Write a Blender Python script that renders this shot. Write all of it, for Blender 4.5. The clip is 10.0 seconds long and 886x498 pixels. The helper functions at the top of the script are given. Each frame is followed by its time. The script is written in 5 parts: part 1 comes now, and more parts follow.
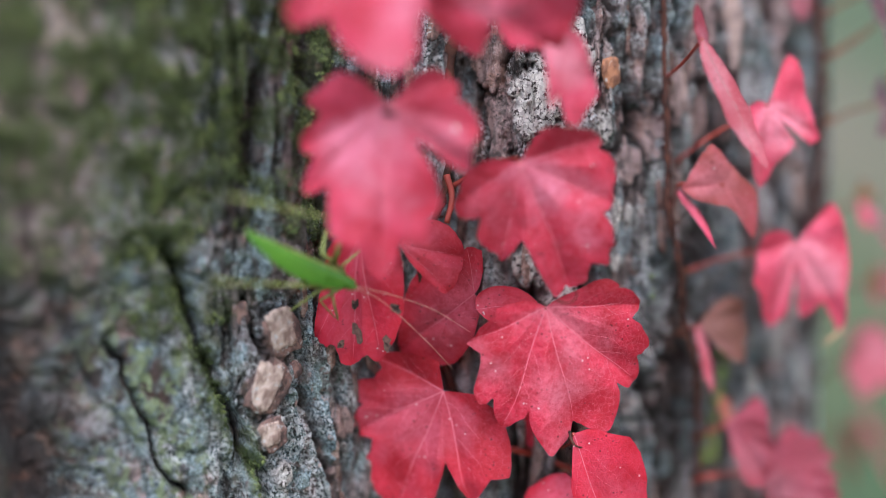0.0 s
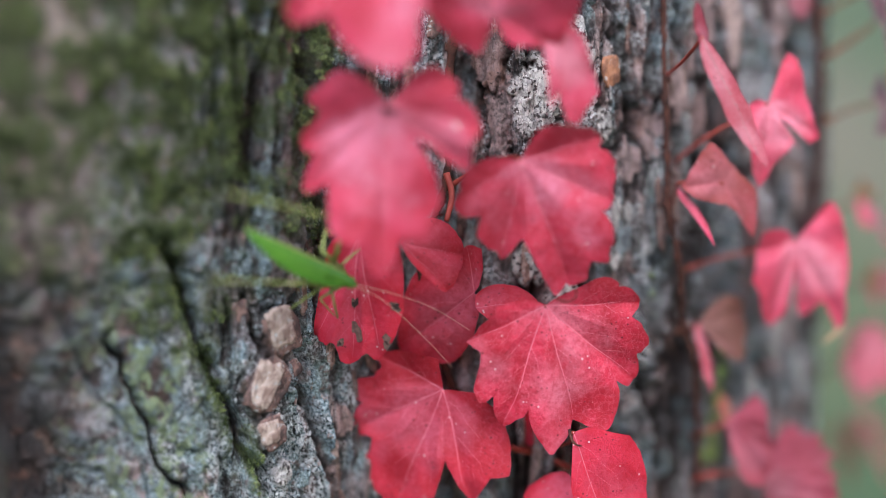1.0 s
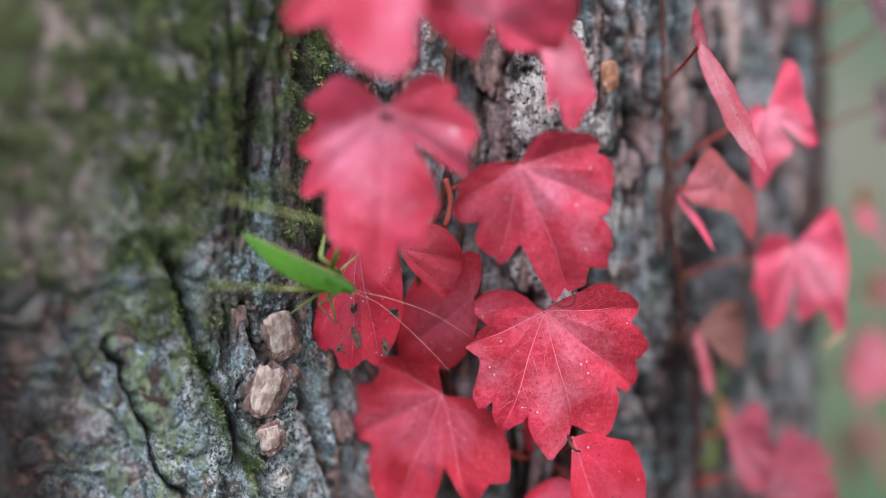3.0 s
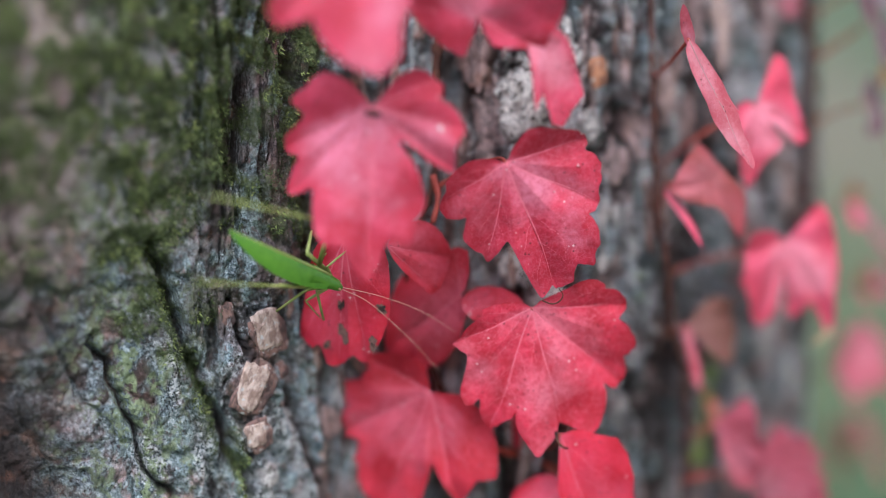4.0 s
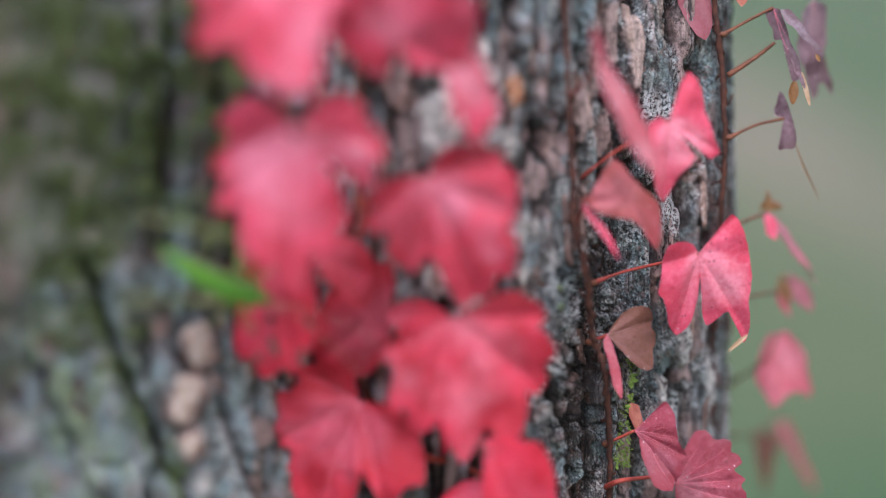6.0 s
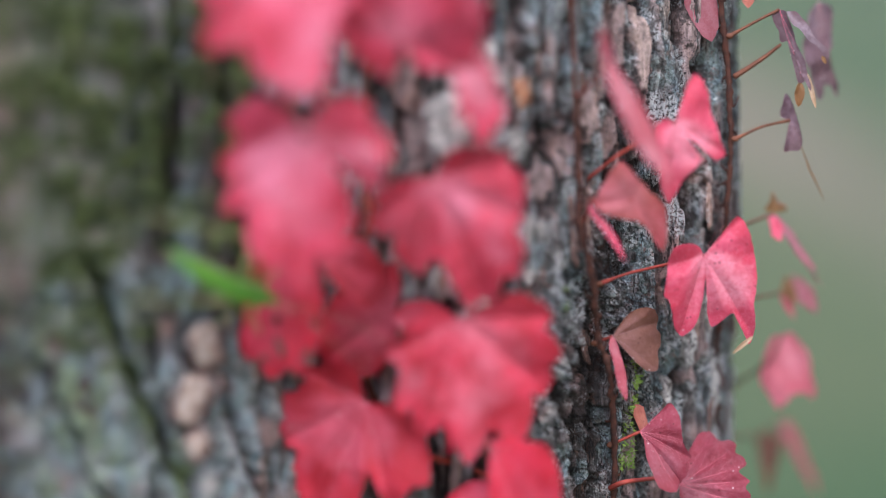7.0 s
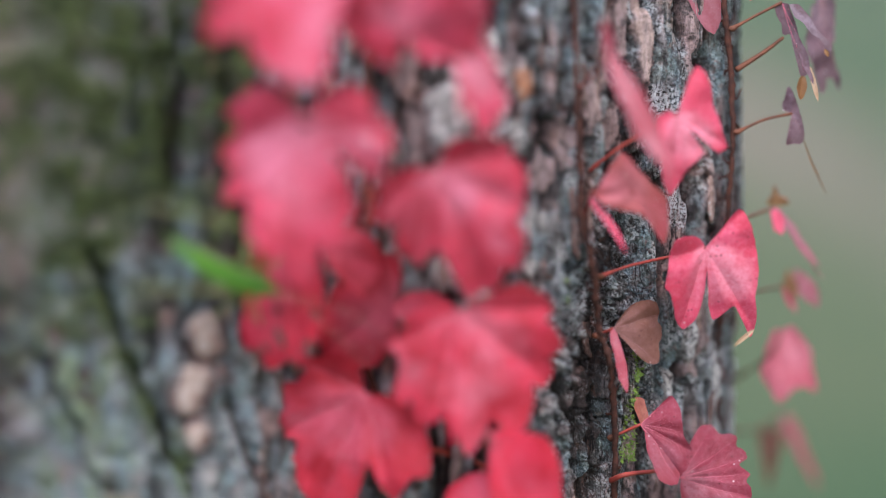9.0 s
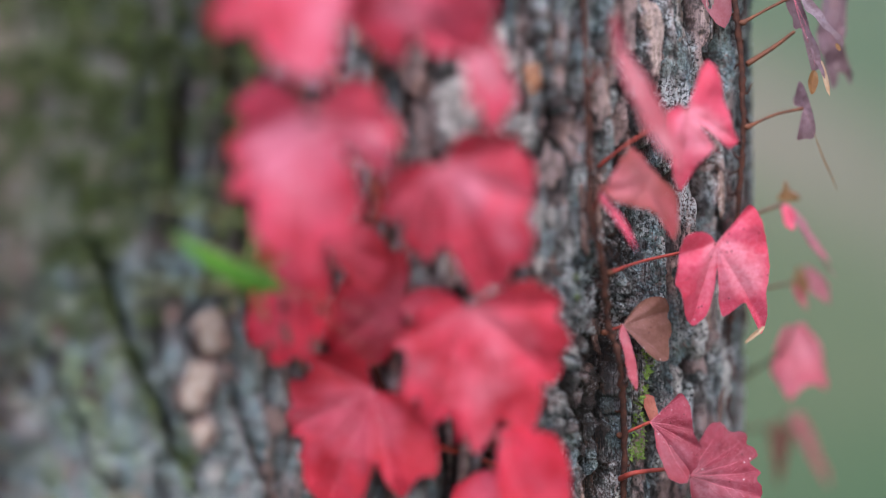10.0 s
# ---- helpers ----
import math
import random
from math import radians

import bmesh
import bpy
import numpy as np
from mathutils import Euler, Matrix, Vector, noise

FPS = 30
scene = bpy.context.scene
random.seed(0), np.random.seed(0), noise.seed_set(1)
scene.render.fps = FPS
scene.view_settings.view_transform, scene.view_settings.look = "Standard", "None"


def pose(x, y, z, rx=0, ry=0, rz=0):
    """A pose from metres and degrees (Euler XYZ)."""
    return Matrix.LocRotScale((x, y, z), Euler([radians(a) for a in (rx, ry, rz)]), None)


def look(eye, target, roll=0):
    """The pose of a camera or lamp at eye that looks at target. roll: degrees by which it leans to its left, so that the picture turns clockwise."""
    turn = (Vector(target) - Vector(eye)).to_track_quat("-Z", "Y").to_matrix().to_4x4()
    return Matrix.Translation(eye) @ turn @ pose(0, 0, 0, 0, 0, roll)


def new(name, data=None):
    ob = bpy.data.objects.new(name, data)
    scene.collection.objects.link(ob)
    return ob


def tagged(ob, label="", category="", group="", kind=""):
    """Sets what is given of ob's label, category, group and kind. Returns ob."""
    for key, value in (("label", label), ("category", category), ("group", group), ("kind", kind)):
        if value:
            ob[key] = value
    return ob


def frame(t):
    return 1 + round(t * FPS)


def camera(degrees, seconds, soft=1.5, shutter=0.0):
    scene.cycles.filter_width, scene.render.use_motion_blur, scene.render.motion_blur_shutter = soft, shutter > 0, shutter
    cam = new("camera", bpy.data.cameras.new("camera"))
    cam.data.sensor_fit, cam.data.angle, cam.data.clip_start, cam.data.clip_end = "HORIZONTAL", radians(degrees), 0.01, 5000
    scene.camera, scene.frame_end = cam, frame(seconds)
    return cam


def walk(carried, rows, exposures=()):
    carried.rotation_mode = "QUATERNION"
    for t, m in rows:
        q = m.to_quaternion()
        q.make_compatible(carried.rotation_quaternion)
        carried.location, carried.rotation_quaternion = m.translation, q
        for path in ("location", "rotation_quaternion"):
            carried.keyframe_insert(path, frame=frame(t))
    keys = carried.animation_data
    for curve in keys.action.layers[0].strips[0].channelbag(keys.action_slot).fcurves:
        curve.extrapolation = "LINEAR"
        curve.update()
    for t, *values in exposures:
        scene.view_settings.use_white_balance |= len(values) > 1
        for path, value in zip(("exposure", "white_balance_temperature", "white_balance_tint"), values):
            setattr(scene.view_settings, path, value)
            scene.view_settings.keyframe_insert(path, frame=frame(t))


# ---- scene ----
# The eye stands 1.2 m above the grass, half a metre from a pine trunk, and looks slightly down.
EYE = 1.2
cam = camera(24.0, 10.0, soft=0.8)
EXPO = [(0.0, 0.90, 5700, 14), (10.0, 0.90, 5700, 14)]
PATH = [
    (0.0, 0.00000, 0.00000, 1.20000, 80.000, -0.000, 0.000),
    (0.5, -0.00126, 0.00087, 1.19859, 80.107, 0.106, -0.130),
    (1.0, -0.00171, 0.00029, 1.19922, 80.031, -0.054, -0.182),
    (1.5, -0.00275, -0.00283, 1.20035, 80.182, -0.062, -0.100),
    (2.0, 0.00136, -0.00526, 1.19922, 80.310, -0.045, 0.240),
    (3.5, 0.00189, 0.00126, 1.19816, 80.302, 0.111, 0.086),
    (4.0, 0.00477, 0.00126, 1.20057, 79.928, 0.034, 0.130),
    (4.5, 0.01033, 0.00018, 1.20267, 80.047, 0.391, -0.635),
    (5.0, 0.01581, -0.01546, 1.20056, 80.611, 0.777, -0.953),
    (5.5, 0.01580, -0.02036, 1.19946, 80.788, 0.807, -0.989),
    (7.0, 0.01246, -0.02017, 1.20144, 80.626, 0.525, -1.057),
    (7.5, 0.01272, -0.02017, 1.20123, 80.635, 0.452, -1.011),
    (8.0, 0.01309, -0.01588, 1.20164, 80.431, 0.465, -0.884),
    (8.5, 0.01326, -0.01736, 1.19960, 80.579, 0.518, -0.855),
    (9.0, 0.01299, -0.01992, 1.19909, 80.612, 0.303, -0.935),
    (9.5, 0.01357, -0.01843, 1.19944, 80.472, 0.449, -0.856),
    (10.0, 0.01261, -0.01448, 1.19859, 80.466, 0.312, -0.765),
]
walk(cam, [(t, pose(x, y, z, rx, ry, rz)) for t, x, y, z, rx, ry, rz in PATH],
     exposures=EXPO)

# Shallow depth of field of the portrait lens; the lens is pulled from the near leaves to the far ones.
cam.data.dof.use_dof = True
cam.data.dof.aperture_fstop = 2.1
focus_mark = new("focus_mark")
focus_mark.empty_display_size = 0.01
cam.data.dof.focus_object = focus_mark

# ---- light: soft daylight under an overcast sky, a little stronger from above ----
world = bpy.data.worlds.new("world")
scene.world = world
world.use_nodes = True
wn = world.node_tree
sky = wn.nodes.new("ShaderNodeTexSky")
sky.sky_type = "NISHITA"
sky.sun_disc = False
sky.sun_elevation, sky.sun_rotation = radians(50), radians(150)
sky.dust_density = 4.0
wn.links.new(sky.outputs[0], wn.nodes["Background"].inputs[0])
wn.nodes["Background"].inputs[1].default_value = 0.125
sun_data = bpy.data.lights.new("sun", "SUN")
sun_data.energy, sun_data.angle, sun_data.color = 2.2, radians(35), (1.0, 0.98, 0.97)
sun = new("sun", sun_data)
sun.matrix_world = look((-1.6, -2.7, 4.6), (0, 0, 1.0))


# ---- materials ----
def shader(name):
    m = bpy.data.materials.new(name)
    m.use_nodes = True
    t = m.node_tree
    return m, t, t.nodes["Principled BSDF"]


def nd(t, kind, **values):
    n = t.nodes.new(kind)
    for k, v in values.items():
        n.inputs[k.replace("_", " ")].default_value = v
    return n


def tex(t, kind, scale, source, detail=3.0, rough=0.55):
    n = t.nodes.new("ShaderNodeTexNoise" if kind == "noise" else "ShaderNodeTexVoronoi")
    n.inputs["Scale"].default_value = scale
    if kind == "noise":
        n.inputs["Detail"].default_value, n.inputs["Roughness"].default_value = detail, rough
    elif kind == "edge":
        n.feature = "DISTANCE_TO_EDGE"
    t.links.new(source, n.inputs["Vector"])
    return n.outputs["Factor" if kind == "noise" and "Factor" in n.outputs else 0]


def ramp(t, source, *stops):
    n = t.nodes.new("ShaderNodeValToRGB")
    el = n.color_ramp.elements
    while len(el) < len(stops):
        el.new(0.5)
    for e, (p, col) in zip(el, stops):
        e.position = p
        e.color = (*col, 1) if isinstance(col, tuple) else (col, col, col, 1)
    t.links.new(source, n.inputs[0])
    return n.outputs[0]


def mix(t, fac, a, b, blend="MIX"):
    n = t.nodes.new("ShaderNodeMix")
    n.data_type, n.blend_type = "RGBA", blend
    for sock, v in ((n.inputs[0], fac), (n.inputs[6], a), (n.inputs[7], b)):
        if isinstance(v, (float, int)):
            sock.default_value = v
        elif isinstance(v, tuple):
            sock.default_value = (*v, 1)
        else:
            t.links.new(v, sock)
    return n.outputs[2]


def arith(t, op, a, b):
    n = t.nodes.new("ShaderNodeMath")
    n.operation = op
    for sock, v in zip(n.inputs, (a, b)):
        if isinstance(v, (float, int)):
            sock.default_value = v
        else:
            t.links.new(v, sock)
    return n.outputs[0]


def bump(t, p, source, strength, distance):
    n = t.nodes.new("ShaderNodeBump")
    n.inputs["Strength"].default_value, n.inputs["Distance"].default_value = strength, distance
    t.links.new(source, n.inputs["Height"])
    t.links.new(n.outputs[0], p.inputs["Normal"])


def coords(t, which="Object"):
    return t.nodes.new("ShaderNodeTexCoord").outputs[which]


def attr(t, name):
    n = t.nodes.new("ShaderNodeAttribute")
    n.attribute_name = name
    return n.outputs["Fac"]


def granules(t, scale, source):
    """Small rounded grains: their height and a random number for each grain."""
    n = t.nodes.new("ShaderNodeTexVoronoi")
    n.inputs["Scale"].default_value = scale
    t.links.new(source, n.inputs["Vector"])
    split = t.nodes.new("ShaderNodeSeparateColor")
    t.links.new(n.outputs["Color"], split.inputs[0])
    return arith(t, "SUBTRACT", 1.0, n.outputs["Distance"]), split.outputs[0]


def bark_material():
    m, t, p = shader("pine_bark")
    co = coords(t)
    stretch = t.nodes.new("ShaderNodeMapping")
    stretch.inputs["Scale"].default_value = (1.0, 1.0, 0.16)
    t.links.new(co, stretch.inputs[0])
    n1, n2, n3 = tex(t, "noise", 130, co, 5, 0.6), tex(t, "noise", 420, co, 5, 0.65), tex(t, "noise", 1500, co, 4, 0.7)
    fibre, crumbs = tex(t, "noise", 900, stretch.outputs[0], 4, 0.65), tex(t, "noise", 1050, co, 6, 0.75)
    knob = tex(t, "noise", 800, co, 3, 0.6)
    # corky wood, streaked along the trunk; its darkest tones also paint furrow shade
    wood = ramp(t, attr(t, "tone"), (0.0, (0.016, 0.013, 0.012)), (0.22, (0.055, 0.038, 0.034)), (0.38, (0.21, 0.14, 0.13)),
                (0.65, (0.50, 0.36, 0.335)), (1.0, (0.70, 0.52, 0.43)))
    wood = mix(t, ramp(t, fibre, (0.50, 0.0), (0.64, 0.45)), wood, (0.05, 0.037, 0.033))
    wood = mix(t, ramp(t, n2, (0.54, 0.0), (0.64, 0.3)), wood, (0.06, 0.045, 0.04))
    wood = mix(t, ramp(t, n1, (0.56, 0.0), (0.66, 0.5)), wood, (0.30, 0.15, 0.10))
    wood = mix(t, arith(t, "MULTIPLY", attr(t, "rust"), 0.55), wood, (0.20, 0.095, 0.065))
    # fine fissures: near-black lines with a bump, painting the shade inside them
    squeeze = t.nodes.new("ShaderNodeMapping")
    squeeze.inputs["Scale"].default_value = (1.0, 1.0, 0.13)
    t.links.new(co, squeeze.inputs[0])
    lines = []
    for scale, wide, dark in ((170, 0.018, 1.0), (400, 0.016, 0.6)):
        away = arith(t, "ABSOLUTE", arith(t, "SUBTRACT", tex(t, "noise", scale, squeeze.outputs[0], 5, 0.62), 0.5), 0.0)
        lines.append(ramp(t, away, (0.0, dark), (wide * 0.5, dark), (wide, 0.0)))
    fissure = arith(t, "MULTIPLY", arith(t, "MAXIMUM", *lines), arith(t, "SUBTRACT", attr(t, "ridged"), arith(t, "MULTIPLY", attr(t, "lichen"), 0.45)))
    # grey-blue crust lichen, finely grained
    crust = ramp(t, crumbs, (0.38, (0.03, 0.036, 0.04)), (0.46, (0.145, 0.20, 0.22)), (0.54, (0.30, 0.395, 0.43)), (0.63, (0.60, 0.69, 0.71)))
    crust = mix(t, ramp(t, n1, (0.42, 0.0), (0.60, 0.55)), crust, (0.25, 0.30, 0.24))
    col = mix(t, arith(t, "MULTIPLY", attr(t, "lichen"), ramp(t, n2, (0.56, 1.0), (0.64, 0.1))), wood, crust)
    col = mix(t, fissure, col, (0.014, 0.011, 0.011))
    # whitish crumbs along the broken edges
    bit = ramp(t, arith(t, "ADD", crumbs, arith(t, "MULTIPLY", attr(t, "grain"), 0.10)), (0.575, 0.0), (0.61, 0.95))
    col = mix(t, arith(t, "MULTIPLY", attr(t, "grain"), bit), col, mix(t, n1, (0.42, 0.45, 0.46), (0.78, 0.78, 0.75)))
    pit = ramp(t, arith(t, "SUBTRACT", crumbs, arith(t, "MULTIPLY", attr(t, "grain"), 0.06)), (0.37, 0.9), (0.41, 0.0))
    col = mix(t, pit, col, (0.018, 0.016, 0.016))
    col = mix(t, ramp(t, tex(t, "noise", 210, co, 4, 0.6), (0.52, 0.0), (0.62, 0.7)), col, (0.05, 0.045, 0.042))
    pale = mix(t, ramp(t, n2, (0.48, 0.0), (0.56, 1.0)), (0.70, 0.67, 0.62), (0.44, 0.41, 0.38))
    pale = mix(t, ramp(t, knob, (0.54, 0.0), (0.60, 1.0)), pale, (0.07, 0.055, 0.05))
    col = mix(t, attr(t, "pale"), col, pale)
    col = mix(t, arith(t, "MULTIPLY", attr(t, "algae"), ramp(t, n2, (0.46, 0.0), (0.53, 0.85))), col, mix(t, knob, (0.13, 0.19, 0.065), (0.38, 0.46, 0.27)))
    green = mix(t, n2, (0.03, 0.045, 0.012), (0.15, 0.19, 0.06))
    col = mix(t, arith(t, "MULTIPLY", attr(t, "moss"), ramp(t, n2, (0.36, 0.4), (0.5, 1.0))), col, green)
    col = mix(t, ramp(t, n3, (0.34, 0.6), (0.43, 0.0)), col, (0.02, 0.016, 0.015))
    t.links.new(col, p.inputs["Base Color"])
    p.inputs["Roughness"].default_value = 0.75
    p.inputs["Specular IOR Level"].default_value = 0.4
    rough = arith(t, "ADD", arith(t, "MULTIPLY", fibre, 0.5), arith(t, "ADD", n2, arith(t, "MULTIPLY", n3, 0.5)))
    rough = arith(t, "ADD", rough, arith(t, "MULTIPLY", arith(t, "MULTIPLY", knob, attr(t, "lichen")), 0.6))
    rough = arith(t, "SUBTRACT", rough, arith(t, "MULTIPLY", fissure, 0.8))
    bump(t, p, rough, 1.0, 0.0021)
    return m


def flake_material(name, a, b, dark):
    m, t, p = shader(name)
    co = coords(t)
    stretch = t.nodes.new("ShaderNodeMapping")
    stretch.inputs["Scale"].default_value = (1.0, 0.3, 1.0)
    t.links.new(co, stretch.inputs[0])
    fine, fibre = tex(t, "noise", 320, co, 5, 0.65), tex(t, "noise", 900, stretch.outputs[0], 4, 0.65)
    knob, each = granules(t, 800, co)
    info = t.nodes.new("ShaderNodeObjectInfo").outputs["Random"]
    col = mix(t, info, a, b)
    col = mix(t, ramp(t, fine, (0.46, 0.0), (0.60, 0.9)), col, dark)
    col = mix(t, ramp(t, fibre, (0.50, 0.0), (0.62, 0.7)), col, dark)
    col = mix(t, arith(t, "MULTIPLY", ramp(t, each, (0.7, 0.0), (0.8, 0.8)), ramp(t, fine, (0.40, 1.0), (0.48, 0.0))), col, (0.42, 0.43, 0.41))
    t.links.new(col, p.inputs["Base Color"])
    p.inputs["Roughness"].default_value = 0.8
    bump(t, p, arith(t, "ADD", fine, arith(t, "MULTIPLY", fibre, 0.6)), 1.0, 0.0008)
    return m


def leaf_material(name, face, deep, bloom, back=(0.55, 0.14, 0.16), cover=0.62):
    """Autumn leaf: red tissue, deeper blotches, a pale waxy bloom with sky sheen painted in, a fine net of veins, dark
    and white specks.
    """
    m, t, p = shader(name)
    uv = coords(t, "UV")
    blot, fine, dust = tex(t, "noise", 3.6, uv, 5), tex(t, "noise", 26, uv, 5, 0.7), tex(t, "noise", 95, uv, 4, 0.7)
    rim, hind = attr(t, "rim"), attr(t, "hind")
    col = mix(t, ramp(t, arith(t, "ADD", blot, arith(t, "MULTIPLY", rim, 0.14)), (0.48, 0.0), (0.68, 1.0)), face, deep)
    # bloom and painted sheen thin out at the rim and on the basal lobes
    wax_sheen = arith(t, "SUBTRACT", tex(t, "noise", 2.2, uv, 3), arith(t, "ADD", arith(t, "MULTIPLY", rim, 0.24), arith(t, "MULTIPLY", hind, 0.30)))
    col = mix(t, arith(t, "MULTIPLY", ramp(t, wax_sheen, (0.28, 0.0), (0.54, 1.0)), cover), col, bloom)
    warp = t.nodes.new("ShaderNodeVectorMath")
    t.links.new(uv, warp.inputs[0])
    soft = t.nodes.new("ShaderNodeTexNoise")
    soft.inputs["Scale"].default_value = 9
    t.links.new(uv, soft.inputs["Vector"])
    lift = t.nodes.new("ShaderNodeVectorMath")
    lift.operation = "SCALE"
    lift.inputs["Scale"].default_value = 0.12
    t.links.new(soft.outputs["Color"], lift.inputs[0])
    t.links.new(lift.outputs[0], warp.inputs[1])
    net = ramp(t, tex(t, "edge", 8.5, warp.outputs[0]), (0.0, 1.0), (0.022, 0.0))
    net2 = ramp(t, tex(t, "edge", 24, warp.outputs[0]), (0.0, 1.0), (0.09, 0.0))
    pucker = ramp(t, tex(t, "edge", 24, warp.outputs[0]), (0.0, 0.0), (0.35, 1.0))
    col = mix(t, arith(t, "MULTIPLY", net2, 0.15), col, bloom)
    col = mix(t, arith(t, "MULTIPLY", net, 0.2), col, mix(t, 0.5, bloom, back))
    col = mix(t, ramp(t, fine, (0.48, 0.0), (0.64, 0.5)), col, deep)
    col = mix(t, ramp(t, fine, (0.34, 0.2), (0.46, 0.0)), col, bloom)
    col = mix(t, ramp(t, dust, (0.53, 0.0), (0.65, 0.42)), col, deep)
    col = mix(t, ramp(t, dust, (0.34, 0.2), (0.42, 0.0)), col, bloom)
    spots = tex(t, "voronoi", 26, uv)
    keep = ramp(t, tex(t, "noise", 6, uv, 2), (0.5, 0.0), (0.58, 1.0))
    col = mix(t, arith(t, "MULTIPLY", ramp(t, spots, (0.13, 0.85), (0.2, 0.0)), keep), col, (0.06, 0.02, 0.02))
    white = tex(t, "voronoi", 19, uv)
    keep = ramp(t, tex(t, "noise", 5, uv, 2), (0.55, 0.0), (0.6, 1.0))
    col = mix(t, arith(t, "MULTIPLY", ramp(t, white, (0.10, 0.95), (0.14, 0.0)), keep), col, (0.75, 0.6, 0.6))
    t.links.new(col, p.inputs["Base Color"])
    p.inputs["Roughness"].default_value = 0.5
    p.inputs["Specular IOR Level"].default_value = 0.3
    height = arith(t, "ADD", arith(t, "MULTIPLY", pucker, 0.14), arith(t, "SUBTRACT", arith(t, "MULTIPLY", fine, 0.6), arith(t, "MULTIPLY", net, 0.12)))
    bump(t, p, arith(t, "ADD", height, arith(t, "MULTIPLY", dust, 0.3)), 0.75, 0.0005)
    glow = t.nodes.new("ShaderNodeBsdfTranslucent")
    t.links.new(mix(t, 0.5, col, back), glow.inputs[0])
    both = t.nodes.new("ShaderNodeMixShader")
    both.inputs[0].default_value = 0.3
    t.links.new(p.outputs[0], both.inputs[1])
    t.links.new(glow.outputs[0], both.inputs[2])
    t.links.new(both.outputs[0], t.nodes["Material Output"].inputs[0])
    return m


def plain_material(name, a, b, scale, rough=0.6, relief=0.0, shine=0.5):
    m, t, p = shader(name)
    p.inputs["Specular IOR Level"].default_value = shine
    n = tex(t, "noise", scale, coords(t), 4)
    t.links.new(mix(t, ramp(t, n, (0.3, 0.0), (0.7, 1.0)), a, b), p.inputs["Base Color"])
    p.inputs["Roughness"].default_value = rough
    if relief:
        bump(t, p, n, 0.6, relief)
    return m


def grass_material():
    m, t, p = shader("lawn")
    co = coords(t)
    squeeze = t.nodes.new("ShaderNodeMapping")
    squeeze.inputs["Scale"].default_value = (1.0, 0.4, 1.0)
    t.links.new(co, squeeze.inputs[0])
    wide = squeeze.outputs[0]
    patch, small = tex(t, "noise", 1.1, wide, 3), tex(t, "noise", 9, co, 5)
    col = mix(t, ramp(t, patch, (0.40, 0.0), (0.62, 1.0)), (0.036, 0.074, 0.022), (0.090, 0.098, 0.040))
    col = mix(t, ramp(t, small, (0.35, 0.0), (0.7, 0.6)), col, (0.062, 0.095, 0.032))
    # a worn, bare patch of pale earth
    spot = t.nodes.new("ShaderNodeMapping")
    spot.inputs["Location"].default_value = (-1.7, -1.0, 0)
    spot.inputs["Scale"].default_value = (0.9, 0.08, 0.5)
    t.links.new(co, spot.inputs[0])
    away = t.nodes.new("ShaderNodeVectorMath")
    away.operation = "LENGTH"
    t.links.new(spot.outputs[0], away.inputs[0])
    bare = arith(t, "ADD", away.outputs["Value"], arith(t, "MULTIPLY", tex(t, "noise", 2.5, wide, 3), 0.5))
    col = mix(t, ramp(t, bare, (0.4, 0.9), (0.9, 0.0)), col, (0.19, 0.145, 0.10))
    t.links.new(col, p.inputs["Base Color"])
    p.inputs["Roughness"].default_value = 0.95
    return m


BARK = bark_material()
FLAKE_PINK = flake_material("bark_flake_pink", (0.40, 0.27, 0.22), (0.33, 0.22, 0.18), (0.12, 0.07, 0.05))
FLAKE_BROWN = flake_material("bark_flake_brown", (0.15, 0.085, 0.065), (0.25, 0.145, 0.115), (0.045, 0.03, 0.027))
FLAKE_GREY = flake_material("bark_flake_grey", (0.20, 0.24, 0.25), (0.28, 0.29, 0.29), (0.07, 0.075, 0.08))
FLAKE_RUST = flake_material("bark_flake_rust", (0.42, 0.20, 0.09), (0.36, 0.16, 0.08), (0.16, 0.07, 0.04))
FLAKE_CREAM = flake_material("bark_flake_cream", (0.54, 0.44, 0.36), (0.42, 0.32, 0.26), (0.20, 0.13, 0.10))
RED = leaf_material("leaf_red", (0.72, 0.040, 0.085), (0.44, 0.012, 0.028), (0.84, 0.26, 0.34), cover=0.62)
DUSKY_RED = leaf_material("leaf_dusky_red", (0.66, 0.045, 0.09), (0.42, 0.015, 0.035), (0.74, 0.26, 0.36), cover=0.72)
ROSY = leaf_material("leaf_rosy", (0.66, 0.058, 0.12), (0.47, 0.022, 0.05), (0.76, 0.26, 0.36), cover=0.72)
PINK = leaf_material("leaf_pink", (0.78, 0.11, 0.19), (0.62, 0.045, 0.09), (0.86, 0.35, 0.43), cover=0.74)
CRIMSON = leaf_material("leaf_crimson", (0.66, 0.035, 0.065), (0.46, 0.016, 0.030), (0.68, 0.15, 0.22))
BRIGHT = leaf_material("leaf_bright_red", (0.74, 0.035, 0.075), (0.57, 0.015, 0.035), (0.68, 0.12, 0.19))
ROSE = leaf_material("leaf_old_rose", (0.36, 0.075, 0.10), (0.26, 0.032, 0.045), (0.42, 0.17, 0.21))
WINE = leaf_material("leaf_wine", (0.34, 0.045, 0.075), (0.22, 0.025, 0.04), (0.48, 0.21, 0.25), cover=0.7)
DUSKY = leaf_material("leaf_dusky_pink", (0.56, 0.13, 0.16), (0.42, 0.07, 0.09), (0.62, 0.30, 0.33), cover=0.75)
RUSSET = leaf_material("leaf_russet", (0.52, 0.10, 0.12), (0.36, 0.07, 0.055), (0.60, 0.23, 0.26), cover=0.55)
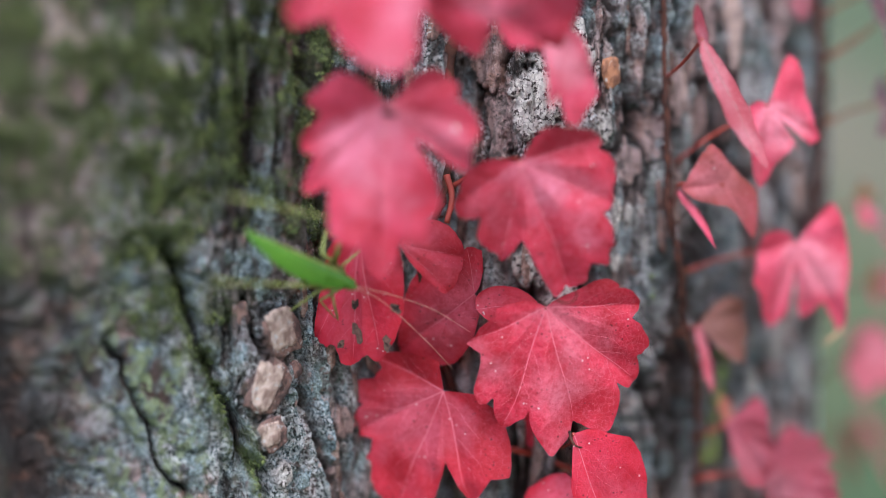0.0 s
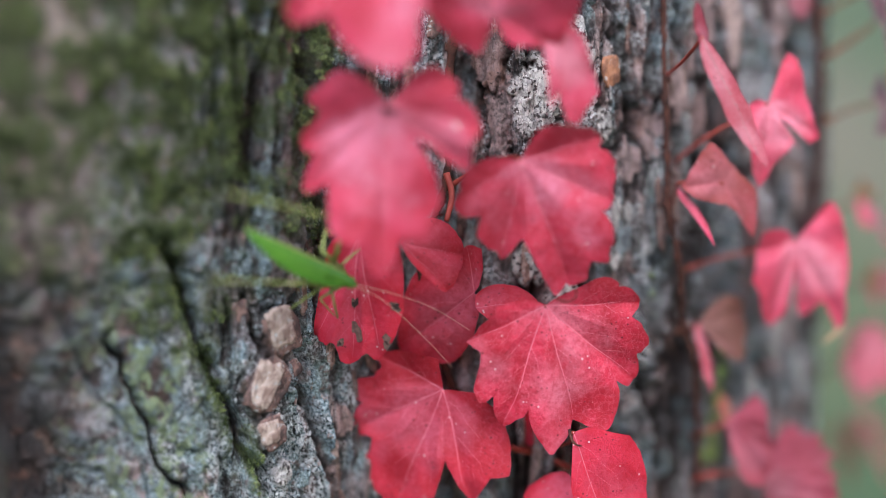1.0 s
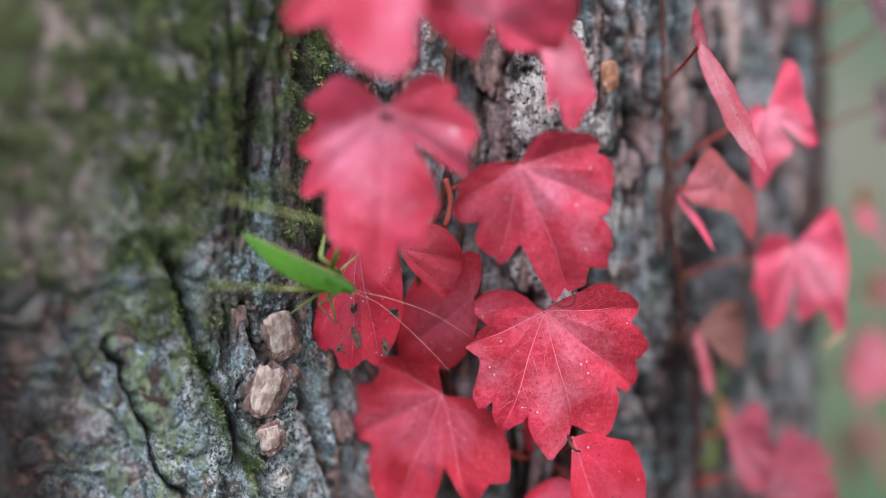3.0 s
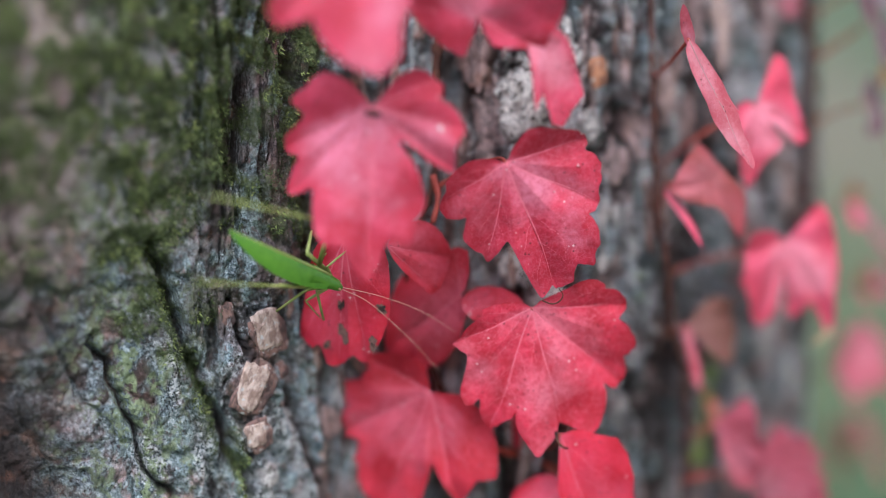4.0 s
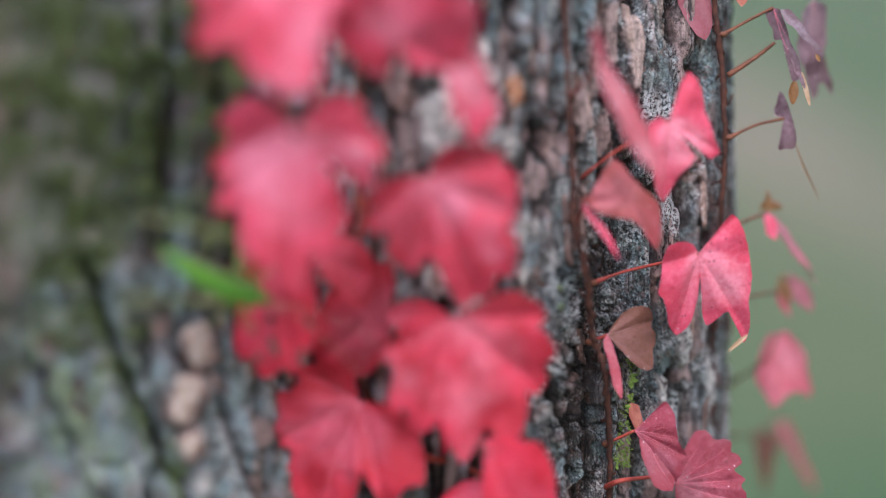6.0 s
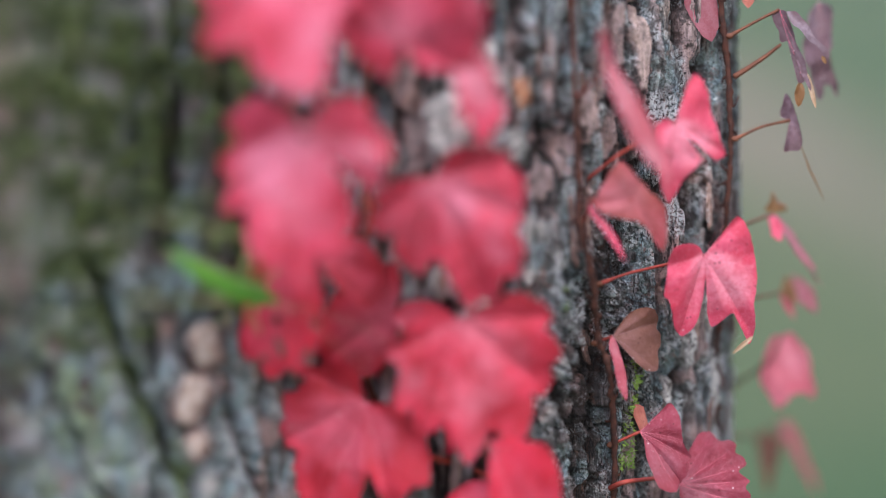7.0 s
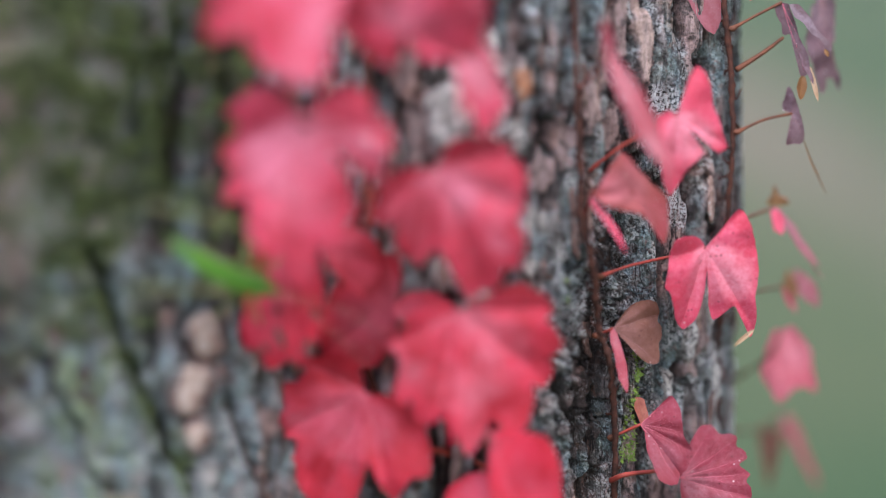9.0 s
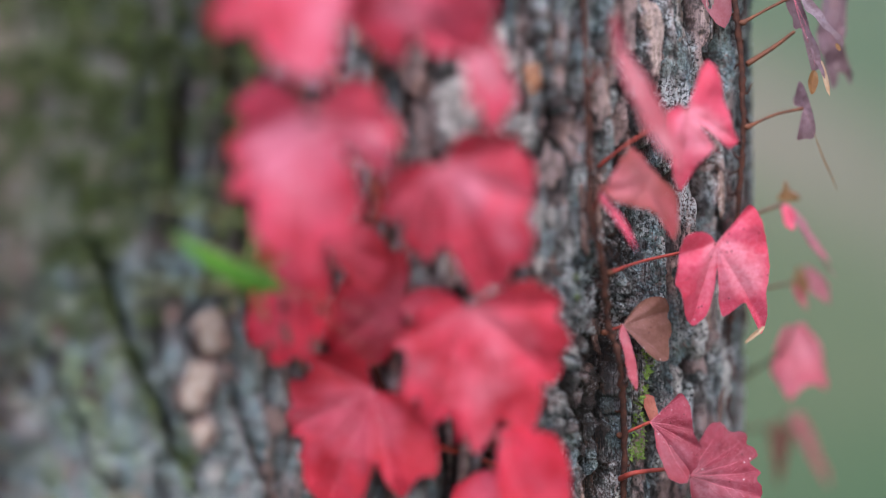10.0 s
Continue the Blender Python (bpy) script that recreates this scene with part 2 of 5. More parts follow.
PALE_PINK = leaf_material("leaf_pale_pink", (0.72, 0.20, 0.25), (0.60, 0.12, 0.16), (0.78, 0.34, 0.40))
SALMON = leaf_material("leaf_salmon", (0.48, 0.17, 0.11), (0.36, 0.09, 0.06), (0.52, 0.24, 0.19))
MAUVE = leaf_material("leaf_mauve", (0.42, 0.155, 0.18), (0.30, 0.075, 0.09), (0.47, 0.26, 0.29))
BROWN = leaf_material("leaf_brown", (0.22, 0.095, 0.065), (0.16, 0.06, 0.03), (0.30, 0.14, 0.125), (0.4, 0.2, 0.15))
PURPLE = leaf_material("leaf_purple", (0.20, 0.115, 0.135), (0.085, 0.04, 0.042), (0.33, 0.24, 0.27), (0.4, 0.25, 0.28), cover=0.45)
LAVENDER = leaf_material("leaf_lavender", (0.27, 0.20, 0.225), (0.13, 0.07, 0.075), (0.40, 0.33, 0.35), (0.4, 0.3, 0.32))
OCHRE = leaf_material("leaf_ochre", (0.25, 0.12, 0.045), (0.16, 0.07, 0.022), (0.32, 0.18, 0.09), (0.5, 0.3, 0.1))
DRY = leaf_material("leaf_dry", (0.55, 0.38, 0.24), (0.40, 0.24, 0.13), (0.62, 0.48, 0.34), (0.6, 0.4, 0.25))
VEIN = plain_material("vein_pale_pink", (0.72, 0.20, 0.26), (0.66, 0.13, 0.18), 300, 0.5)
VEIN_DULL = plain_material("vein_dull", (0.42, 0.22, 0.22), (0.34, 0.16, 0.15), 300, 0.5)
STALK = plain_material("petiole_red", (0.17, 0.060, 0.030), (0.08, 0.032, 0.018), 260, 0.6, 0.0003, 0.25)
STALK_RED = plain_material("petiole_bright_red", (0.36, 0.06, 0.04), (0.20, 0.035, 0.025), 260, 0.55, 0.0003, 0.3)
STEM = plain_material("vine_bark", (0.10, 0.038, 0.024), (0.025, 0.014, 0.012), 420, 0.8, 0.0012, 0.2)
MOSS = plain_material("moss_green", (0.075, 0.108, 0.028), (0.028, 0.040, 0.013), 160, 0.85)
MOSS_PALE = plain_material("moss_tips", (0.27, 0.33, 0.10), (0.15, 0.19, 0.06), 160, 0.85)
MOSS_FRESH = plain_material("moss_fresh", (0.25, 0.36, 0.06), (0.16, 0.26, 0.04), 160, 0.8)
WING = plain_material("insect_green", (0.085, 0.225, 0.014), (0.055, 0.165, 0.010), 500, 0.42, 0.0001)
LIMB = plain_material("insect_leg_green", (0.32, 0.36, 0.11), (0.24, 0.29, 0.07), 500, 0.45)
FEELER = plain_material("insect_feeler", (0.60, 0.36, 0.28), (0.45, 0.25, 0.18), 300, 0.5)
EYEBALL = plain_material("insect_eye", (0.28, 0.2, 0.08), (0.2, 0.14, 0.05), 600, 0.25)
HOLE_SHADE = plain_material("hole_shade", (0.02, 0.012, 0.01), (0.05, 0.02, 0.016), 900, 0.9)
CHALK = plain_material("chalky_white", (0.72, 0.70, 0.68), (0.55, 0.50, 0.50), 900, 0.9)
SCAR = plain_material("dry_tissue", (0.07, 0.03, 0.025), (0.24, 0.13, 0.10), 900, 0.8, 0.0003)
LAWN = grass_material()


# ---- helpers for building ----
def empty(name, p=(0, 0, 0)):
    e = new(name)
    e.location = p
    e.empty_display_size = 0.02
    return e


def where_is(ob):
    """The place of an object in the world, before the scene is first updated."""
    if ob.parent is None:
        return ob.matrix_basis.copy()
    return where_is(ob.parent) @ ob.matrix_parent_inverse @ ob.matrix_basis


def part(name, bm, material, parent, label=""):
    """One mesh object under a thing or under a part; the bmesh is in the world's space."""
    me = bpy.data.meshes.new(name)
    bm.to_mesh(me)
    bm.free()
    for f in me.polygons:
        f.use_smooth = True
    me.materials.append(material)
    ob = new(name, me)
    if parent is not None:
        ob.parent = parent
        ob.matrix_parent_inverse = where_is(parent).inverted()
    if label:
        ob["label"] = label
    return ob


def spline(points, steps=6):
    """A smooth line through a few points."""
    pts = [Vector(p) for p in points]
    pts = [2 * pts[0] - pts[1]] + pts + [2 * pts[-1] - pts[-2]]
    out = []
    for i in range(1, len(pts) - 2):
        a, b, c, d = pts[i - 1:i + 3]
        for k in range(steps):
            u = k / steps
            out.append(0.5 * (2 * b + (c - a) * u + (2 * a - 5 * b + 4 * c - d) * u * u + (3 * b - a - 3 * c + d) * u ** 3))
    out.append(pts[-2])
    return out


def tube(bm, points, radii, sides=8, flat=1.0, cap=True):
    """A tapered tube along points; radii are spread evenly along it."""
    pts = [Vector(p) for p in points]
    n = len(pts)
    rings, ref = [], None
    for i, p in enumerate(pts):
        d = (pts[min(i + 1, n - 1)] - pts[max(i - 1, 0)]).normalized()
        if ref is None:
            ref = d.orthogonal().normalized()
        ref = (ref - d * ref.dot(d)).normalized()
        side = d.cross(ref)
        r = float(np.interp(i / (n - 1), np.linspace(0, 1, len(radii)), radii))
        rings.append([bm.verts.new(p + (ref * math.cos(a) + side * math.sin(a) * flat) * r)
                      for a in (2 * math.pi * k / sides for k in range(sides))])
    for a, b in zip(rings, rings[1:]):
        for k in range(sides):
            bm.faces.new((a[k], a[(k + 1) % sides], b[(k + 1) % sides], b[k]))
    if cap:
        bm.faces.new(rings[0][::-1])
        bm.faces.new(rings[-1])
    return bm


LATTICE = np.random.RandomState(7).rand(512, 512)


WAYS = np.stack([np.cos(LATTICE * 2 * np.pi), np.sin(LATTICE * 2 * np.pi)]).astype(np.float32)


def gnoise(x, y, seed=0):
    xi, yi = np.floor(x).astype(np.int32), np.floor(y).astype(np.int32)
    fx, fy = (x - xi).astype(np.float32), (y - yi).astype(np.float32)
    ux, uy = fx * fx * fx * (fx * (fx * 6 - 15) + 10), fy * fy * fy * (fy * (fy * 6 - 15) + 10)

    def corner(i, j):
        a, b = (xi + i + seed * 37) & 511, (yi + j + seed * 91) & 511
        return WAYS[0][a, b] * (fx - i) + WAYS[1][a, b] * (fy - j)

    low = corner(0, 0) * (1 - ux) + corner(1, 0) * ux
    high = corner(0, 1) * (1 - ux) + corner(1, 1) * ux
    return low * (1 - uy) + high * uy


def fbm(x, y, seed=0, octaves=4, gain=0.5):
    """Layered noise about 0.5, mostly between 0 and 1."""
    v, amp, tot = 0.0, 1.0, 0.0
    for o in range(octaves):
        c, d = math.cos(0.5 + o), math.sin(0.5 + o)
        k = 2 ** o if o else 1
        # each finer layer is turned a little, so that no grid shows
        p, q = (x * k, y * k) if not o else ((x * (0.96 + 0.04 * c) + y * 0.13 * d) * k + 17.3 * o, (y * (0.96 + 0.04 * d) - x * 0.13 * d) * k + 5.7 * o)
        v = v + amp * gnoise(p, q, seed + o)
        tot += amp
        amp *= gain
    return 0.5 + 0.95 * v / tot


def cells(x, y, seed=0):
    """Cracked plates: the gap to the nearest border and a random number for each plate."""
    xi, yi = np.floor(x).astype(int), np.floor(y).astype(int)
    f1, f2, rnd = np.full(x.shape, 9.0), np.full(x.shape, 9.0), np.zeros(x.shape)
    for i in (-1, 0, 1):
        for j in (-1, 0, 1):
            a, b = xi + i, yi + j
            jx = LATTICE[(a + seed * 53) % 512, (b + seed * 17) % 512]
            jy = LATTICE[(a + seed * 29 + 101) % 512, (b + seed * 71 + 57) % 512]
            d = np.hypot(a + jx - x, b + jy - y)
            near = d < f1
            f2 = np.where(near, f1, np.minimum(f2, d))
            rnd = np.where(near, LATTICE[(a * 7 + seed * 11 + 3) % 512, (b * 5 + seed + 9) % 512], rnd)
            f1 = np.where(near, d, f1)
    return f2 - f1, rnd


def step(a, b, x):
    u = np.clip((x - a) / (b - a), 0, 1)
    return u * u * (3 - 2 * u)


# ---- the ground ----
def ground():
    bm = bmesh.new()
    n = 60
    lines = [math.copysign(abs(u) ** 3 * 900, u) for u in np.linspace(-1, 1, n)]
    grid = [[bm.verts.new((x, y + 3, 0.05 * noise.noise((x * 0.4, y * 0.4, 0)) if abs(x) + abs(y) < 40 else 0)) for x in lines] for y in lines]
    for a, b in zip(grid, grid[1:]):
        for k in range(n - 1):
            bm.faces.new((a[k], a[k + 1], b[k + 1], b[k]))
    tagged(part("ground", bm, LAWN, None), "mown green lawn with worn brownish patches", "ground", kind="structure")


ground()

# ---- the pine trunk ----
AXIS = (-0.05, 0.63)
GIRTH = [(-180, 0.15), (-120, 0.16), (-70, 0.165), (-24.5, 0.1728), (-19.4, 0.1605), (-17.2, 0.1441), (-13.5, 0.1314), (-8.1, 0.1241), (-3.3, 0.1191), (2.7, 0.1151), (9.6, 0.1046), (17.1, 0.0976), (24.8, 0.0963), (33.0, 0.1030), (37.0, 0.1165), (40.0, 0.1205), (45.2, 0.1245), (52.1, 0.1285), (60.2, 0.1321), (68.9, 0.1417), (75.1, 0.1521), (80.1, 0.1595), (87.4, 0.1651), (120, 0.155), (180, 0.15)]


def outline_table():
    """The smoothed outline of the trunk: angle, place, outward normal and length along the bark, zero at the front."""
    d = np.arange(-180, 180.01, 0.1)
    r = np.interp(d, [a for a, _ in GIRTH], [q for _, q in GIRTH])
    k = np.exp(-(np.arange(-30, 31) / 14.0) ** 2)
    r = np.convolve(np.concatenate([r[-31:-1], r, r[1:31]]), k / k.sum(), "valid")
    a = np.radians(d)
    x, y = AXIS[0] + r * np.sin(a), AXIS[1] - r * np.cos(a)
    tx, ty = np.gradient(x), np.gradient(y)
    size = np.hypot(tx, ty)
    length = np.cumsum(size)
    return d, x, y, ty / size, -tx / size, length - np.interp(0, d, length)


TABLE = outline_table()


def along(deg):
    return np.interp(deg, TABLE[0], TABLE[5])


def relief(deg, z):
    """The bark: height of the surface and masks for its covers, over angle (degrees) and height (metres)."""
    s = along(deg)
    ws = s + 0.010 * (fbm(s * 30, z * 10, 1) - 0.5) + 0.003 * (fbm(s * 160, z * 45, 2) - 0.5)
    wz = z + 0.020 * (fbm(s * 40, z * 30, 3) - 0.5)
    left = 1 - step(-7, 2, deg + 6 * (fbm(s * 40, z * 40, 5) - 0.5))
    warm = np.exp(-((deg - FLAKED[0]) / 5.5) ** 2 - ((z - FLAKED[1]) / 0.045) ** 2)
    scaly = np.maximum(left, warm)
    gap, rnd_l = cells(ws / 0.020 + wz / 0.055, wz / 0.050, 2)
    vein = np.abs(fbm(ws * 72 + 3.0, wz * 8.5, 40, 3, 0.55) - 0.5)
    vein2 = np.abs(fbm(ws * 170 + 9.0, wz * 15, 41, 3, 0.55) - 0.5)
    rnd = np.clip(0.5 + 2.2 * (fbm(ws * 110 + 5.0, wz * 9, 42, 3) - 0.5), 0, 1)
    rnd = rnd * (1 - scaly) + rnd_l * scaly
    ragged = fbm(s * 260, z * 60, 6, 5, 0.6) - 0.5
    groove = (1 - scaly) * step(0.020, 0.080, vein + 0.06 * ragged) + scaly * (0.6 + 0.4 * step(0.03, 0.14, 1.6 * gap + 0.26 * ragged))
    mid = np.exp(-((deg - 24) / 12) ** 4)
    groove = groove + 0.65 * mid * (1 - groove)
    # corky bark, broken into small chunks
    cork = 0.8 * np.exp(-((deg - CORK[0]) / 9) ** 4 - ((z - CORK[1]) / 0.030) ** 4)
    gap_c, rnd_c = cells(ws / 0.0032 + 1.6 * fbm(s * 160, z * 110, 36), wz / 0.0075 + 1.4 * fbm(s * 170, z * 130, 37), 7)
    groove = groove * (1 - cork * (1 - step(0.04, 0.26, gap_c)))
    rim = 4 * groove * (1 - groove)
    bend = 0.5 * fbm(s * 90, z * 30, 22)
    gap2, rnd2 = cells(ws / 0.0042 + bend, wz / 0.040, 3)
    gap2_l, rnd2_l = cells(ws / 0.0062 + bend, wz / 0.009 + bend, 5)
    gap2, rnd2 = gap2 * (1 - scaly) + gap2_l * scaly, rnd2 * (1 - scaly) + rnd2_l * scaly
    gap3, rnd3 = cells(ws / 0.0014, wz / 0.0032, 4)
    ledge = step(0.0, 0.14, gap2)
    rough = (1 - scaly) * fbm(s * 280, z * 60, 8, 5, 0.65) + scaly * fbm(s * 190, z * 150, 31, 5, 0.68)
    layer = (fbm(s * 130, z * 14, 23, 3, 0.5) * (1 - scaly) + fbm(s * 70, z * 70, 32, 4, 0.6) * scaly) * 9
    layer = np.floor(layer) + step(0.0, 0.2, layer - np.floor(layer))
    crumb = np.clip(0.7 * rim + 0.8 * left + 0.3 * warm + 0.25, 0, 1.1)
    depth = 0.0078 * (1 - 0.55 * left) * (1 - 0.5 * warm)
    h = (groove - 1) * depth + (rnd - 0.5) * (0.0035 - 0.0015 * left) + groove * (((rnd2 - 0.5) * 0.0022 + (ledge - 1) * 0.0013) * (1 - 0.55 * left))
    h = h + (1 - 0.7 * left) * ((layer - 4.5) * 0.0009 + crumb * ((rough - 0.5) * 0.0042 + (rnd3 - 0.5) * 0.0013))
    # fine splits along the trunk
    split = (1 - step(0.006, 0.040, vein2 + 0.05 * ragged)) * (1 - scaly) * step(0.35, 0.55, fbm(s * 60, z * 20, 39))
    h = h - 0.0038 * split
    h = h + (fbm(s * 700, z * 160, 24, 3) - 0.5) * 0.0010 + (fbm(s * 45, z * 22, 9) - 0.5) * 0.005 * (1 - 0.4 * left)
    h = h + cork * (rnd_c - 0.5) * 0.0026
    # cracks: a dip, and a lower groove value that paints them dark
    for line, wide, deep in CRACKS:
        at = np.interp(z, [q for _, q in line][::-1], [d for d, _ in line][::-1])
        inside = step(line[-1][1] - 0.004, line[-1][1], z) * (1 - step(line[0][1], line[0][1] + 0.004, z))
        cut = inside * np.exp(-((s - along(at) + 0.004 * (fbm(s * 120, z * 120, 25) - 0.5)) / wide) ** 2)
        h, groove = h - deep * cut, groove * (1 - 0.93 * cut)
    lichen = step(0.42, 0.60, 0.6 * (left * fbm(s * 220, z * 170, 11) + (1 - left) * fbm(s * 110, z * 24, 11)) + 0.25 * rnd2 + 0.14 * left + 0.10 * rim + 0.30 * warm + 0.095 * (1 - left) * (1 - warm) + 0.05 * left - 0.02) * step(0.3, 0.65, groove + 0.3 * left + 0.3 * warm)
    high = step(1.082, 1.150, z + 0.020 * np.exp(-((deg + 8) / 4) ** 2) + 0.10 * (fbm(s * 60, z * 50, 14, 4, 0.6) - 0.5))
    moss = (1 - step(9, 19, deg + 14 * (fbm(s * 50, z * 50, 15) - 0.5))) * high * step(0.34, 0.54, fbm(s * 130, z * 110, 16))
    seam = np.exp(-((deg - np.interp(z, SEAM_Z, SEAM_DEG)) / 2.0) ** 2) * step(0.46, 0.6, fbm(s * 190, z * 70, 17) + 0.04)
    seam = seam * step(1.03, 1.05, z) * (1 - step(1.13, 1.15, z))
    moss = np.maximum(moss, 0.9 * seam)
    lichen = np.maximum(lichen, 0.8 * warm * step(0.52, 0.60, fbm(s * 120, z * 100, 33, 5, 0.6)))
    lichen = lichen * (1 - 0.4 * high * left) * (0.2 + 0.8 * step(CLEAN - 4, CLEAN + 4, deg))
    band = np.exp(-((deg + 10.5 - 40 * (1.08 - z)) / 4.0) ** 2)
    algae = left * (0.6 + 0.4 * band) * (1 - 0.3 * high) * step(0.15, 0.55, groove) * step(0.47 - 0.05 * band, 0.57 - 0.05 * band, fbm(s * 170, z * 95, 18))
    for (d, q), w, e in CRUSTED:
        r = np.hypot((s - along(d)) / w, (z - q) / e)
        lichen = np.maximum(lichen, np.exp(-r ** 4) * step(0.36, 0.50, fbm(s * 140, z * 70, 34, 4)) * step(0.2, 0.5, groove))
    # patches with less growth on them and a darker tone
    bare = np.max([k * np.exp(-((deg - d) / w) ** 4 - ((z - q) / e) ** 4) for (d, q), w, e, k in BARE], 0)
    lichen = lichen * (1 - 0.85 * bare * step(0.40, 0.50, fbm(s * 100, z * 80, 35, 4)))
    # tone sinks in furrows, splits and cracks: dark old bark plus painted shade
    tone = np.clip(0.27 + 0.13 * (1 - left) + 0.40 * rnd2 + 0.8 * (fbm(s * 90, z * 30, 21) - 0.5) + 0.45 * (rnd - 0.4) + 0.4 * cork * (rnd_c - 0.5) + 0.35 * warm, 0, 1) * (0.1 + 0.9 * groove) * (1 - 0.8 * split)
    algae, moss = algae * (1 - 0.8 * bare * left), moss * (1 - 0.6 * bare * left)
    # the trunk's edge is toned darker as well
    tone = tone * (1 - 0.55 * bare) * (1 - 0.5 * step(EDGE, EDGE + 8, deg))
    grain = (0.15 + 0.85 * groove) * (1 - 0.7 * bare) * (1 - 0.65 * left) * step(0.46, 0.62, fbm(s * 130, z * 60, 27) + 0.14 * rim + 0.05 * left)
    for (d, q), w, e in GRAINY:
        grain = np.maximum(grain, np.exp(-np.hypot((s - along(d)) / w, (z - q) / e) ** 4))
    fret = 0.75 * (fbm(s * 260, z * 260, 19, 4, 0.65) - 0.5)
    pale, ridged = np.zeros_like(s), (1 - scaly) * (1 - 0.6 * mid)
    rust = np.maximum(mid, 0.25) * step(0.46, 0.62, fbm(s * 110, z * 60, 44))
    for (d, q), w, e in PALE:
        r = np.hypot((s - along(d)) / w, (z - q) / e) + fret
        pale = np.maximum(pale, 1 - step(0.7, 1.0, r))
    edge_noise, streak, skin = 1.5 * (fbm(s * 170, z * 90, 28, 5, 0.62) - 0.5), 0.6 * (fbm(s * 260, z * 60, 29, 5, 0.6) - 0.5), 0.0012 * (fbm(s * 300, z * 60, 30) - 0.5)
    for (d, q), w, e, t in PLATES:
        r = ((np.abs(s - along(d) + 0.25 * (z - q) * (t - 0.7)) / w) ** 1.8 + (np.abs(z - q) / e) ** 1.8) ** (1 / 1.8) + edge_noise
        on = 1 - step(0.75, 0.95, r)
        torn = np.exp(-((r - 1.05) / 0.16) ** 2)
        h, tone, lichen = h - 0.0009 * torn, tone * (1 - 0.75 * torn), lichen * (1 - 0.8 * torn)
        tone = tone * (1 - on) + on * (t + streak)
        lichen, grain, ridged = lichen * (1 - on), grain * (1 - 0.8 * on), ridged * (1 - 0.9 * on)
        h = h * (1 - 0.75 * on) + 0.0008 * on + on * skin
    h = np.where(deg > EDGE, np.minimum(h, 0.0008 + 0.25 * h), h)
    h = h * (1 - 0.8 * pale) + 0.0015 * pale + 0.002 * moss * fbm(s * 260, z * 260, 20)
    return h, dict(lichen=lichen, moss=moss, algae=algae, pale=pale, tone=tone, grain=grain, ridged=ridged, rust=rust)


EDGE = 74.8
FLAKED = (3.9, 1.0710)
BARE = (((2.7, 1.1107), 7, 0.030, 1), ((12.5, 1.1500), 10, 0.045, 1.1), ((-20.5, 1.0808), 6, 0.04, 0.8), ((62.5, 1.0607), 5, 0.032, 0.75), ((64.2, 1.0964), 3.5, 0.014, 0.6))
CORK = (59.9, 1.0749)
GRAINY = [((59.5, 1.0860), 0.0045, 0.012), ((52.6, 1.0580), 0.004, 0.014), ((63.5, 1.0830), 0.003, 0.012), ((-6.6, 1.0800), 0.0030, 0.014), ((-3.2, 1.0590), 0.0040, 0.012), ((3.5, 1.0500), 0.005, 0.007), ((-9.0, 1.0560), 0.006, 0.008), ((57.4, 1.0838), 0.005, 0.012), ((66.1, 1.0892), 0.003, 0.010), ((77.2, 1.0713), 0.006, 0.02), ((52.8, 1.0769), 0.005, 0.022), ((73.7, 1.1431), 0.004, 0.02), ((53.2, 1.0992), 0.004, 0.012)]
CLEAN = -15.5
CRUSTED = [((53.2, 1.0740), 0.007, 0.030), ((70.8, 1.1522), 0.0045, 0.014), ((50.5, 1.0560), 0.005, 0.016), ((60.5, 1.1300), 0.003, 0.012), ((76.7, 1.0646), 0.008, 0.018), ((69.7, 1.0594), 0.004, 0.02), ((53.6, 1.0735), 0.003, 0.016), ((74.5, 1.1430), 0.003, 0.016), ((-12.6, 1.1058), 0.007, 0.012), ((-6.5, 1.0990), 0.006, 0.012), ((45.2, 1.1068), 0.005, 0.016)]
SEAM = ((-8.4, 1.1115), (-7.7, 1.1061), (-5.5, 1.0883), (-3.2, 1.0738), (-0.4, 1.0582), (2.7, 1.0451))
SEAM_Z, SEAM_DEG = [q for _, q in SEAM][::-1], [d for d, _ in SEAM][::-1]
